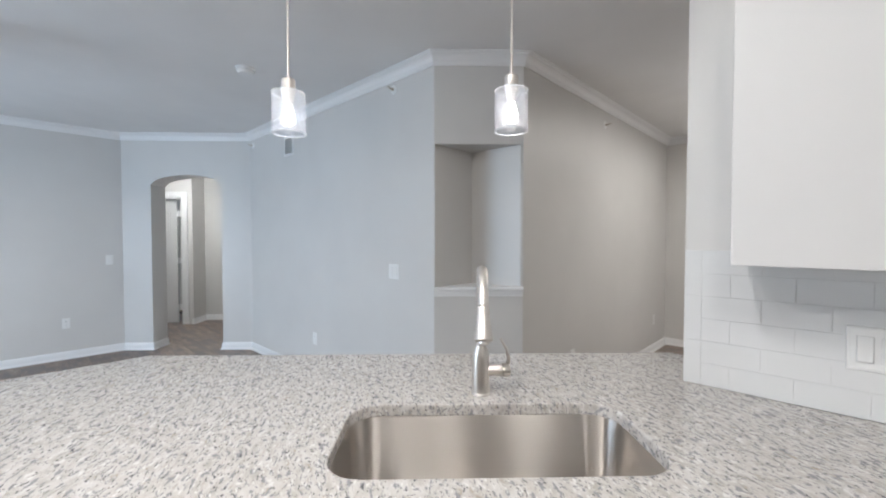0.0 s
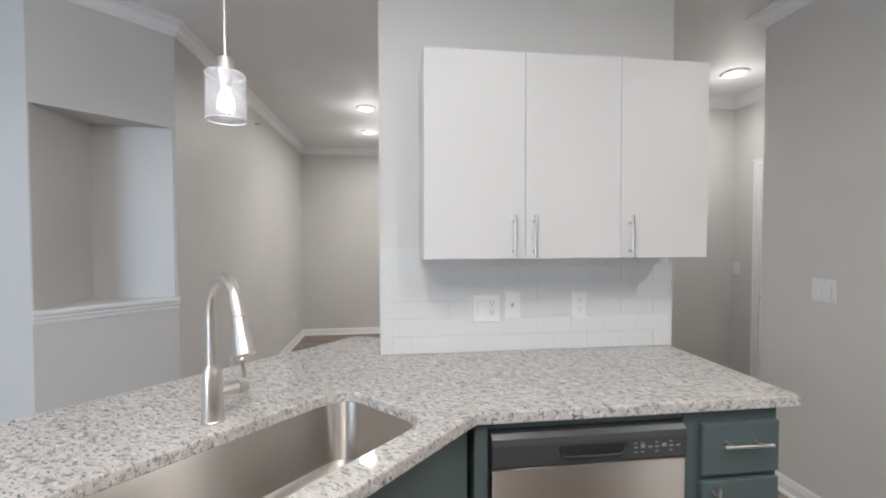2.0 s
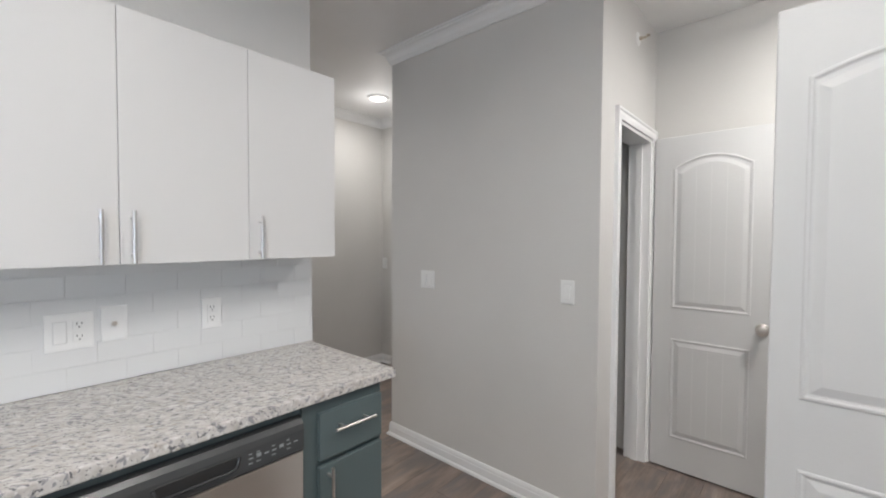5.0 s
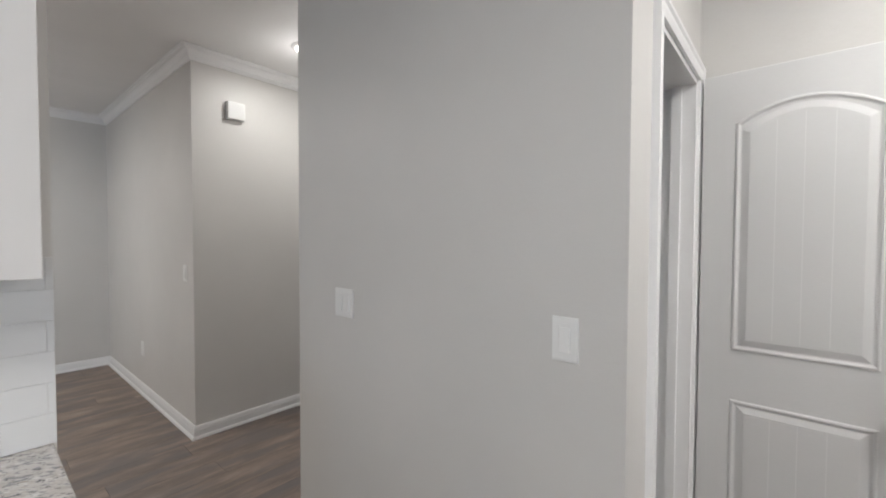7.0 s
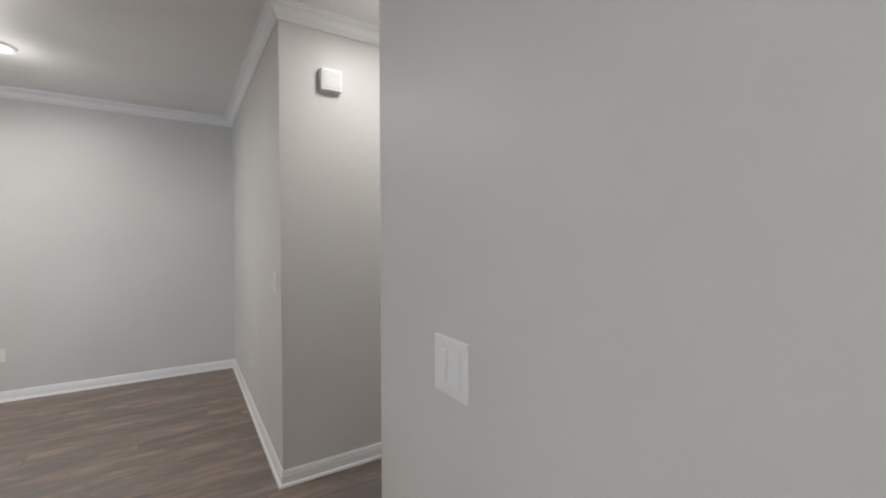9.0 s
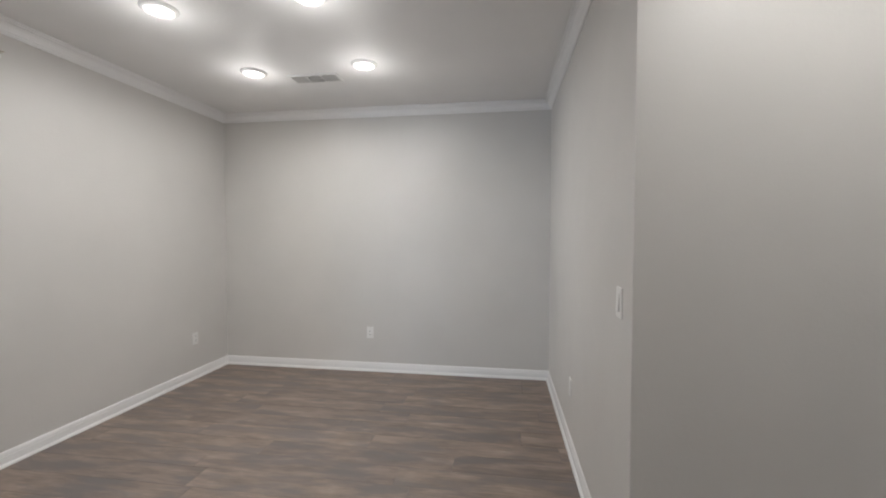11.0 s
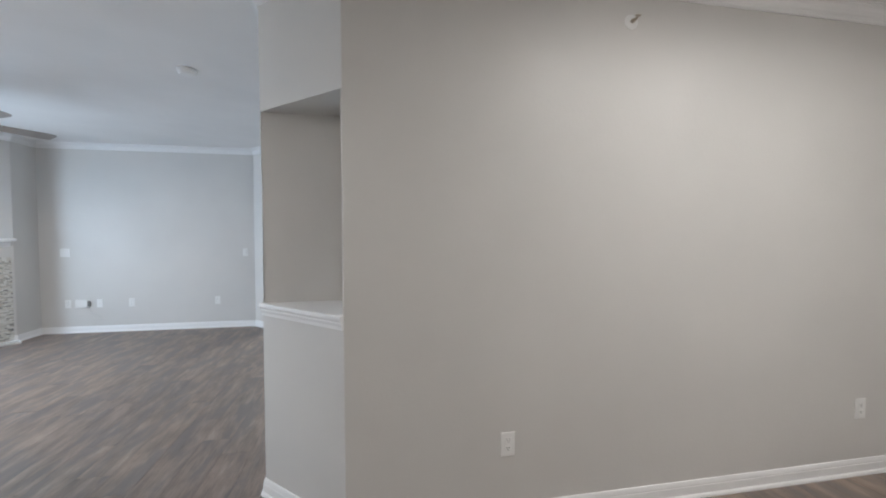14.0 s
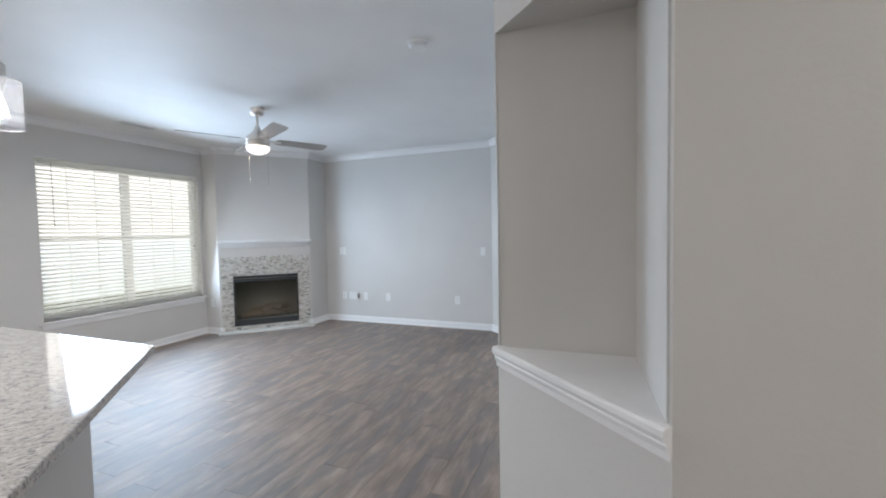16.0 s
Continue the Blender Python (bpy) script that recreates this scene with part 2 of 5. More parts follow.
def tube(bm, points, radii, segs=12, cap=True):
    """A round tube through points; radii one number or one for each point."""
    pts = [Vector(p) for p in points]
    radii = radii if isinstance(radii, (list, tuple)) else [radii] * len(pts)
    side, rings = None, []
    for k, p in enumerate(pts):
        d = (pts[min(k + 1, len(pts) - 1)] - pts[max(k - 1, 0)]).normalized()
        if side is None:
            side = d.orthogonal().normalized()
        side = (side - d * side.dot(d)).normalized()
        other = d.cross(side)
        rings.append([bm.verts.new(p + radii[k] * (math.cos(2 * math.pi * j / segs) * side + math.sin(2 * math.pi * j / segs) * other)) for j in range(segs)])
    for a, b in zip(rings, rings[1:]):
        for j in range(segs):
            i = (j + 1) % segs
            bm.faces.new((a[j], a[i], b[i], b[j]))
    if cap:
        bm.faces.new(rings[0][::-1])
        bm.faces.new(rings[-1])
    return bm


def sweep(bm, profile, path, closed=False):
    """A moulding: (out, z) pairs carried along a plan path, out to the left of it, with mitred corners."""
    n, rings = len(path), []
    pts = [Vector(p) for p in path]
    for k in range(n):
        before = (pts[k] - pts[k - 1]).normalized() if k or closed else None
        after = (pts[(k + 1) % n] - pts[k]).normalized() if k < n - 1 or closed else None
        before, after = before or after, after or before
        a, b = Vector((-before.y, before.x)), Vector((-after.y, after.x))
        mitre = (a + b) / (1 + a.dot(b))
        rings.append([bm.verts.new((pts[k].x + mitre.x * o, pts[k].y + mitre.y * o, z)) for o, z in profile])
    m = len(profile)
    for k in range(n if closed else n - 1):
        a, b = rings[k], rings[(k + 1) % n]
        for j in range(m):
            i = (j + 1) % m
            bm.faces.new((a[j], a[i], b[i], b[j]))
    if not closed:
        bm.faces.new(rings[0])
        bm.faces.new(rings[-1][::-1])
    return bm


def wall(name, p0, p1, label, thick=0.12, openings=(), top=None, bottom=0.0, material=None):
    """A wall whose room face runs from p0 to p1 with the room on the left. Openings: (start, end, foot, head) along it, cut right through."""
    top = H if top is None else top
    p0, p1 = Vector(p0), Vector(p1)
    d = (p1 - p0).normalized()
    out = Vector((d.y, -d.x)) * thick
    ss = sorted({0, (p1 - p0).length, *(v for o in openings for v in o[:2])})
    zs = sorted({bottom, top, *(v for o in openings for v in o[2:])})
    ns, nz = len(ss) - 1, len(zs) - 1

    def full(i, j):
        if not (0 <= i < ns and 0 <= j < nz):
            return False
        s, z = (ss[i] + ss[i + 1]) / 2, (zs[j] + zs[j + 1]) / 2
        return not any(o[0] < s < o[1] and o[2] < z < o[3] for o in openings)

    bm, made = bmesh.new(), {}

    def vert(i, j, back):
        if (i, j, back) not in made:
            q = p0 + d * ss[i] + out * back
            made[i, j, back] = bm.verts.new((q.x, q.y, zs[j]))
        return made[i, j, back]

    for i in range(ns):
        for j in range(nz):
            if not full(i, j):
                continue
            for back in (0, 1):
                bm.faces.new([vert(*q, back) for q in ((i, j), (i + 1, j), (i + 1, j + 1), (i, j + 1))])
            for (di, dj), (a, b) in {(-1, 0): ((i, j), (i, j + 1)), (1, 0): ((i + 1, j), (i + 1, j + 1)), (0, -1): ((i, j), (i + 1, j)), (0, 1): ((i, j + 1), (i + 1, j + 1))}.items():
                if not full(i + di, j + dj):
                    bm.faces.new((vert(*a, 0), vert(*b, 0), vert(*b, 1), vert(*a, 1)))
    return solid(name, bm, material or WALL, label, "wall", "structure")


# ---- plan ----
XW, YN = -5.617, 2.288          # living room: far wall, north wall
DW, DN, DE = -0.926, 6.07, 2.425  # dining area: west, north, east walls
CH = 3.567                      # wall with the chime
HX = 3.465                     # entry hall end
SW0, SW1 = 0.795, 2.226         # wall with the switches, along x = DE
BX = 3.30                      # closet passage back wall
KX = 3.30
ARCH_L, ARCH_R = (XW, 1.192), (-4.525, YN)
NL, NR = (-1.365, YN), (DW, 2.722)
FP_A, FP_B = (-4.326, -2.454), (-5.209, -1.571)

WX0, WX1, WZ0, WZ1 = -4.255, -2.47, 0.57, 2.25   # window opening
floor_slab = bmesh.new()
box(floor_slab, (-8.2, -2.9, -0.2), (4.2, 6.4, F0 - 0.012))
solid("floor", floor_slab, mat("subfloor", (0.03, 0.026, 0.024), 0.9), "grey-brown wood-look plank floor", "floor", "structure")
c = bmesh.new()
box(c, (-8.2, -2.9, H), (4.2, 6.4, H + 0.15))
solid("ceiling", c, CEIL, "flat pale grey painted ceiling", "ceiling", "structure")

GREY = "smooth greige painted wall with light texture"
wall("wall_dining_north", (DE, DN), (DW, DN), GREY)
wall("wall_dining_west", (DW, DN + 0.12), (DW, NR[1]), GREY)
wall("wall_dining_east", (DE, CH), (DE, DN + 0.12), GREY, 0.1)
wall("wall_chime", (HX, CH), (DE + 0.1, CH), GREY, 0.1)
wall("wall_entry", (HX, SW1 - 0.12), (HX, CH + 0.1), GREY, openings=[(2.46 - SW1 + 0.12, 3.335 - SW1 + 0.12, 0, 2.0)])
wall("wall_switches", (DE, SW0), (DE, SW1), GREY, 0.12)
wall("wall_hall_south", (DE + 0.12, SW1), (HX, SW1), GREY, 0.12)
wall("wall_closet", (BX, SW0), (DE + 0.12, SW0), GREY, 0.12, openings=[(0.045, 0.665, 0, 2.01)])
wall("wall_closet_back", (BX, YS), (BX, SW0 + 0.12), GREY, 0.12, openings=[(1.9, 2.78, 0, 2.0)])
wall("wall_closet_inner", (BX, SW0 + 0.12), (BX, SW1 - 0.12), GREY, 0.12)
wall("wall_living_north", NL, ARCH_R, GREY)
wall("wall_living_west", ARCH_L, (XW, YS), GREY)
wall("wall_window", (XW, YS), (KX, YS), GREY, 0.16, openings=[(WX0 - XW, WX1 - XW, WZ0, WZ1)])
wall("wall_chimney_north", (XW, FP_B[1]), FP_B, GREY, 0.05)
FP_C = (-4.315, YS)
wall("wall_chimney_east", FP_A, FP_C, GREY, 0.05)
wall("wall_chimney_front", FP_B, FP_A, GREY, 0.05, openings=[(0.195, 1.07, 0.105, 0.83)])
PX0, PX1, PY = 0.28, 1.562, 1.814
p = bmesh.new()
box(p, (PX0, PY, 0), (PX1, PY + 0.12, H))
solid("wall_partition", p, WALL, "greige painted partition wall behind the kitchen counter", "wall", "structure")


def uv(u, v):
    """Plan point from the axes that run at 45 degrees: u to the north-east, v to the north-west."""
    return (R2 * (u - v), R2 * (u + v))


def arch_wall():
    L = (Vector(ARCH_R) - Vector(ARCH_L)).length
    s0, s1, spring, rise = L - 1.19, L - 0.345, 2.04, 0.115
    pts = [(0, 0), (s0, 0), (s0, spring)]
    for k in range(1, 16):
        a = k / 16
        pts.append((s0 + (s1 - s0) * a, spring + rise * (1 - (2 * a - 1) ** 2) ** 0.6))
    pts += [(s1, spring), (s1, 0), (L, 0), (L, H), (0, H)]
    d = (Vector(ARCH_L) - Vector(ARCH_R)).normalized()
    out = Vector((d.y, -d.x)) * 0.27
    bm = bmesh.new()

    def p(s, z, k):
        return bm.verts.new((ARCH_R[0] + d.x * s + out.x * k, ARCH_R[1] + d.y * s + out.y * k, z))

    arc = pts[2:19]
    for k in (0, 1):
        for q in ([(0, 0), (s0, 0), (s0, H), (0, H)], [(s1, 0), (L, 0), (L, H), (s1, H)]):
            bm.faces.new([p(s, z, k) for s, z in q])
        for (sa, za), (sb, zb) in zip(arc, arc[1:]):
            bm.faces.new([p(sa, za, k), p(sb, zb, k), p(sb, H, k), p(sa, H, k)])
    rim = [(s0, 0)] + arc + [(s1, 0)]
    for (sa, za), (sb, zb) in zip(rim, rim[1:]):
        bm.faces.new([p(sa, za, 0), p(sb, zb, 0), p(sb, zb, 1), p(sa, za, 1)])
    for s in (0, L):
        bm.faces.new([p(s, 0, 0), p(s, H, 0), p(s, H, 1), p(s, 0, 1)])
    bmesh.ops.remove_doubles(bm, verts=bm.verts[:], dist=1e-5)
    solid("wall_arch", bm, WALL, "greige wall with an arched passage opening", "wall", "structure")


arch_wall()
# The passage behind the arch.
wall("wall_hall_door", uv(-3.17, 6.33), uv(-4.7, 6.33), GREY, 0.1, openings=[(0.16, 0.86, 0, 2.03)])
wall("wall_hall_jog", uv(-3.17, 6.68), uv(-3.17, 6.43), GREY, 0.1)
wall("wall_hall_end", uv(-1.2, 6.68), uv(-3.17, 6.68), GREY, 0.1)
wall("wall_hall_near", uv(-1.2, 4.97), uv(-1.2, 6.78), GREY, 0.1)
wall("wall_hall_far", uv(-4.7, 6.43), uv(-4.7, 4.97), GREY, 0.1)
wall("wall_hall_back", uv(-4.8, 4.97), uv(-3.05, 4.97), GREY, 0.1)
# The room behind that door.
wall("wall_bedroom", uv(-2.6, 8.0), uv(-5.0, 8.0), GREY, 0.1)

# The niche in the corner between living room and dining area.
NZ0, NZ1 = 1.045, 2.035
nlen = (Vector(NL) - Vector(NR)).length
wall("wall_niche", NR, NL, "greige corner wall with a tall recessed niche", 0.02, openings=[(0.006, nlen - 0.006, NZ0, NZ1)])
wall("wall_niche_inner_west", (NL[0], NR[1] + 0.1), (NL[0], YN + 0.12), GREY, 0.1)
wall("wall_niche_inner_north", (DW - 0.014, NR[1] - 0.008), (NL[0], 2.694), GREY, 0.1)
bm = bmesh.new()
for z0, z1 in ((NZ1, NZ1 + 0.1),):
    a, b, c3 = Vector(NR), Vector(NL), Vector((NL[0], NR[1]))
    inset = Vector((-R2, R2)) * 0.018
    lo = [bm.verts.new((*(q + i), z0)) for q, i in ((a, inset), (c3, Vector((0, 0))), (b, inset))]
    hi = [bm.verts.new((v.co.x, v.co.y, z1)) for v in lo]
    bm.faces.new(lo)
    bm.faces.new(hi)
    for k in range(3):
        bm.faces.new((lo[k], lo[(k + 1) % 3], hi[(k + 1) % 3], hi[k]))
solid("wall_niche_top", bm, WALL, "greige painted soffit of the niche", "wall", "structure")

# ---- mouldings ----
CROWN = [(0, H - 0.083), (0.009, H - 0.083), (0.01, H - 0.077), (0.014, H - 0.074), (0.016, H - 0.066), (0.02, H - 0.063), (0.022, H - 0.052), (0.029, H - 0.035), (0.041, H - 0.023), (0.054, H - 0.018), (0.057, H - 0.011), (0.069, H - 0.01), (0.069, H - 0.001), (0, H - 0.001)]
BASE = [(0, F0 - 0.01), (0.013, F0 - 0.01), (0.013, F0 + 0.058), (0.0105, F0 + 0.062), (0.0115, F0 + 0.067), (0.009, F0 + 0.078), (0.005, F0 + 0.087), (0, F0 + 0.088)]
SHOE = [(0.0135, F0 - 0.01), (0.0265, F0 - 0.01), (0.0265, F0 + 0.004), (0.0255, F0 + 0.0095), (0.0225, F0 + 0.0145), (0.018, F0 + 0.0175), (0.0135, F0 + 0.0185)]


def moulding(name, profile, paths, label):
    for path in paths:
        bm = bmesh.new()
        sweep(bm, profile, path)
        solid(name, bm, TRIM, label, "trim", "structure", smooth=False)


ARCH_U0, ARCH_U1 = 0.345, 1.19
adir = (Vector(ARCH_R) - Vector(ARCH_L)).normalized()
arch_a, arch_b = (tuple(Vector(ARCH_L) + adir * s) for s in (ARCH_U0, ARCH_U1))
back = Vector((-R2, R2)) * 0.27
moulding("crown_moulding", CROWN, [
    [(DE, SW0), (DE, SW1), (HX, SW1), (HX, CH), (DE, CH), (DE, DN), (DW, DN), NR, NL, ARCH_R, ARCH_L, (XW, FP_B[1]), FP_B, FP_A, FP_C, (KX, YS)],
    [(PX0, PY + 0.12), (PX0, PY), (PX1, PY), (PX1, PY + 0.12), (PX0, PY + 0.12)][::-1],
], "white stepped crown moulding under the ceiling")
SKIRTING = [
    [(DE + 0.12 + 0.02, SW0), (DE, SW0), (DE, SW1), (HX, SW1), (HX, 2.39)],
    [(HX, 3.40), (HX, CH), (DE, CH), (DE, DN), (DW, DN), NR, NL, ARCH_R, arch_b, tuple(Vector(arch_b) + back)],
    [tuple(Vector(arch_a) + back), arch_a, ARCH_L, (XW, FP_B[1]), FP_B, tuple(Vector(FP_B) + (Vector(FP_A) - Vector(FP_B)) * 0.025)],
    [tuple(Vector(FP_A) + (Vector(FP_B) - Vector(FP_A)) * 0.04), FP_A, FP_C, (KX, YS)],
    [uv(-1.2, 6.68), uv(-3.17, 6.68), uv(-3.17, 6.33), uv(-3.19, 6.33)],
    [(PX1, PY), (PX1, PY + 0.12), (PX0, PY + 0.12)],
]
moulding("baseboard", BASE, SKIRTING, "white painted baseboard with a rounded top")
moulding("shoe_moulding", SHOE, SKIRTING, "white quarter-round shoe moulding along the floor")
SILL = [(0, NZ0 - 0.062), (0.008, NZ0 - 0.062), (0.009, NZ0 - 0.046), (0.013, NZ0 - 0.042), (0.016, NZ0 - 0.032), (0.014, NZ0 - 0.028), (0.021, NZ0 - 0.022), (0.025, NZ0 - 0.013), (0.024, NZ0 - 0.002), (0.019, NZ0 + 0.003), (-0.02, NZ0 + 0.003), (-0.02, NZ0 - 0.03), (0, NZ0 - 0.03)]
bm = bmesh.new()
sweep(bm, SILL, [NR, NL])
inset = Vector((-R2, R2)) * -0.004
tri = [Vector(NR) + inset, Vector((NL[0], NR[1])), Vector(NL) + inset]
lo = [bm.verts.new((q.x, q.y, NZ0 - 0.03)) for q in tri]
hi = [bm.verts.new((q.x, q.y, NZ0 + 0.0015)) for q in tri]
bm.faces.new(lo)
bm.faces.new(hi)
for k in range(3):
    bm.faces.new((lo[k], lo[(k + 1) % 3], hi[(k + 1) % 3], hi[k]))
solid("niche_sill", bm, TRIM, "white painted sill board with stepped moulding in the niche", "sill", "structure")

# ---- kitchen: counter, sink, cabinets ----
CT, CTH = 0.914, 0.034
SU0, SU1, SV0, SV1 = 0.42, 1.155, 0.548, 0.905   # sink opening in the 45 degree axes


def rounded(u0, u1, v0, v1, r, n=6):
    pts = []
    for cu, cv, a0 in ((u1 - r, v1 - r, 0), (u0 + r, v1 - r, 90), (u0 + r, v0 + r, 180), (u1 - r, v0 + r, 270)):
        for k in range(n + 1):
            a = radians(a0 + 90 * k / n)
            pts.append((cu + r * math.cos(a), cv + r * math.sin(a)))
    return pts


CF = 1.215
inner = (CF - 0.657, CF)                       # front corner where the counter turns
COUNTER = [(1.556, PY - 0.002), (1.556, CF), inner, (inner[0] - 0.98, CF - 0.98), (inner[0] - 0.98, -1.9), (-1.355, -1.9), (-1.355, 0.65),
           uv(1.64, 1.417), (PX0 + 0.06, 2.06), (PX0 + 0.06, PY + 0.123), (PX0 - 0.003, PY + 0.123), (PX0 - 0.003, PY - 0.002)]


def countertop():
    bm = bmesh.new()
    outer = [bm.verts.new((x, y, CT)) for x, y in COUNTER]
    hole = [bm.verts.new((*uv(u, v), CT)) for u, v in rounded(SU0, SU1, SV0, SV1, 0.085)]
    edges = [bm.edges.new((loop[k], loop[(k + 1) % len(loop)])) for loop in (outer, hole) for k in range(len(loop))]
    bmesh.ops.triangle_fill(bm, use_beauty=True, use_dissolve=False, edges=edges)
    out = bmesh.ops.extrude_face_region(bm, geom=bm.faces[:])
    bmesh.ops.translate(bm, verts=[g for g in out["geom"] if isinstance(g, bmesh.types.BMVert)], vec=(0, 0, -CTH))
    ob = solid("countertop", bm, GRANITE, "speckled grey and cream polished granite countertop with a sink cut-out", "countertop")
    bev = ob.modifiers.new("eased_edge", "BEVEL")
    bev.width, bev.segments, bev.limit_method, bev.angle_limit = 0.0045, 2, "ANGLE", radians(40)


countertop()


def sink():
    t = thing("kitchen_sink", pose(*uv((SU0 + SU1) / 2, (SV0 + SV1) / 2), CT - CTH, 0, 0, 45), "brushed stainless steel undermount single-bowl sink", "sink")
    hu, hv, deep = (SU1 - SU0) / 2 + 0.004, (SV1 - SV0) / 2 + 0.004, 0.19
    bm, rings = bmesh.new(), []
    steps = [(0.03, 0.0, 0.085), (0.0, 0.0, 0.085), (-0.004, -0.02, 0.082), (-0.012, -deep + 0.045, 0.075), (-0.018, -deep + 0.018, 0.07), (-0.034, -deep + 0.004, 0.06), (-0.06, -deep, 0.05)]
    for grow, z, r in steps:
        rings.append([bm.verts.new((u, v, z - 0.001)) for u, v in rounded(-hu - grow, hu + grow, -hv - grow, hv + grow, max(r + min(grow, 0) * 0.3, 0.02), 8)])
    for a, b in zip(rings, rings[1:]):
        for k in range(len(a)):
            j = (k + 1) % len(a)
            bm.faces.new((a[k], a[j], b[j], b[k]))
    bm.faces.new(rings[-1])
    bowl = part("bowl", bm, BRUSHED, t, smooth=True)
    sol = bowl.modifiers.new("sheet", "SOLIDIFY")
    sol.thickness, sol.offset = 0.0015, -1
    bm = bmesh.new()
    lathe(bm, [(0.055, -deep + 0.0), (0.055, -deep + 0.004), (0.043, -deep + 0.005), (0.04, -deep + 0.001), (0.0, -deep + 0.001)], 28)
    part("drain", bm, CHROME, t, "round chrome drain flange", True)


sink()


def faucet():
    t = thing("kitchen_faucet", pose(*uv(0.792, 0.985), CT, 0, 0, -50), "brushed nickel pull-down kitchen faucet with side lever", "faucet")
    bm = bmesh.new()
    lathe(bm, [(0.0, 0), (0.029, 0), (0.029, 0.004), (0.0265, 0.007), (0.0255, 0.05), (0.0245, 0.115), (0.0215, 0.135), (0.0145, 0.146), (0.0145, 0.15), (0, 0.15)], 28)
    part("body", bm, NICKEL, t, smooth=True)
    pts = [(0, 0, 0.14), (0, 0, 0.20), (0, 0, 0.277)]
    r = 0.092
    for k in range(1, 13):
        a = math.pi * (1 - k / 12 * 0.90)
        pts.append((r + r * math.cos(a), 0, 0.277 + r * math.sin(a) * 1.15))
    last, d = Vector(pts[-1]), (Vector(pts[-1]) - Vector(pts[-2])).normalized()
    pts.append(tuple(last + d * 0.012))
    bm = bmesh.new()
    tube(bm, pts, 0.0142, 16)
    part("spout", bm, NICKEL, t, "curved tube spout", True)
    end = Vector(pts[-1])
    head = bmesh.new()
    q = d.to_track_quat("Z", "Y").to_matrix().to_4x4()
    lathe(head, [(0, 0), (0.0146, 0), (0.0152, 0.004), (0.0165, 0.027), (0.0225, 0.073), (0.0235, 0.086), (0.021, 0.089), (0.0135, 0.09), (0.0125, 0.097), (0, 0.097)], 24, Matrix.Translation(end + d * 0.002) @ q)
    part("spray_head", head, NICKEL, t, "flared pull-down spray head", True)
    bm = bmesh.new()
    lathe(bm, [(0, 0.0), (0.0175, 0.0), (0.0185, 0.062), (0.016, 0.065), (0.0205, 0.066), (0.0205, 0.084), (0.018, 0.088), (0, 0.088)], 24, Matrix.Translation((0, 0, 0.072)) @ pose(0, 0, 0, -90, 0, 6))
    part("valve", bm, NICKEL, t, smooth=True)
    bm = bmesh.new()
    tip = pose(0, 0, 0, 0, 0, 6)
    ln = [tip @ Vector(q) for q in ((0, 0.078, 0.08), (0, 0.085, 0.105), (0, 0.078, 0.136), (0, 0.06, 0.168))]
    tube(bm, ln, [0.008, 0.006, 0.005, 0.004], 10)
    part("lever", bm, NICKEL, t, "slim curved lever handle", True)


faucet()


def bar_handle(parent, a, b, out, r=0.0055, posts=0.03, name="handle"):
    """A round bar pull from a to b on two posts that reach back by the way out."""
    a, b, out = Vector(a), Vector(b), Vector(out)
    bm = bmesh.new()
    tube(bm, [a, b], r, 12)
    d = (b - a).normalized()
    for q in (a + d * posts, b - d * posts):
        tube(bm, [q, q - out], r * 0.8, 10)
    return part(name, bm, SATIN, parent, "satin nickel bar handle", True)


def upper_cabinet(x0, x1, handle_x, name="wall_cabinet"):
    z0, z1, yb, yf = 1.316, 2.053, PY - 0.004, 1.578
    t = thing(name, pose((x0 + x1) / 2, yb, z0), "white flat-front wall cabinet with a bar handle", "cabinet", "wall cabinets")
    w = (x1 - x0) / 2
    bm = bmesh.new()
    box(bm, (-w + 0.0005, 0, 0), (w - 0.0005, yf - yb, z1 - z0), 0.001, 1)
    part("body", bm, CABINET, t)
    bm = bmesh.new()
    box(bm, (-w + 0.0007, yf - yb - 0.0015, 0.001), (w - 0.0007, yf - yb - 0.02, z1 - z0 - 0.001), 0.0015, 2)
    dr = part("door", bm, CABINET, t)
    hx, hy = handle_x - (x0 + x1) / 2, yf - yb - 0.02
    bar_handle(dr, (hx, hy - 0.028, 0.006), (hx, hy - 0.028, 0.157), (0, -0.028, 0), 0.0055, 0.022)


for x0, x1, hx in ((0.44, 0.806, 0.762), (0.806, 1.170, 0.836), (1.170, 1.523, 1.206)):
    upper_cabinet(x0, x1, hx)

CBT = CT - CTH - 0.001   # top of the base cabinets
BY = 1.243               # front of the base cabinets


def drawer_cabinet():
    x0, x1 = 1.192, 1.505
    t = thing("base_cabinet", pose((x0 + x1) / 2, BY, 0), "dark teal base cabinet with one drawer and one door", "cabinet", "base cabinets")
    w = (x1 - x0) / 2
    bm = bmesh.new()
    box(bm, (-w, 0.003, 0.1), (w, PY - BY - 0.003, CBT), 0.001, 1)
    box(bm, (-w, 0.06, 0.0), (w, PY - BY - 0.003, 0.1))
    part("body", bm, TEAL, t)
    for nm, z0, z1 in (("drawer", 0.682, 0.838), ("door", 0.13, 0.664)):
        bm = bmesh.new()
        box(bm, (-w + 0.05, 0.002, z0), (w - 0.008, -0.017, z1), 0.004, 2)
        fr = part(nm, bm, TEAL, t)
        if nm == "drawer":
            bar_handle(fr, (-0.062, -0.047, 0.782), (0.098, -0.047, 0.778), (0, -0.03, 0))
        else:
            bar_handle(fr, (-0.076, -0.047, 0.515), (-0.076, -0.047, 0.664), (0, -0.03, 0))


drawer_cabinet()


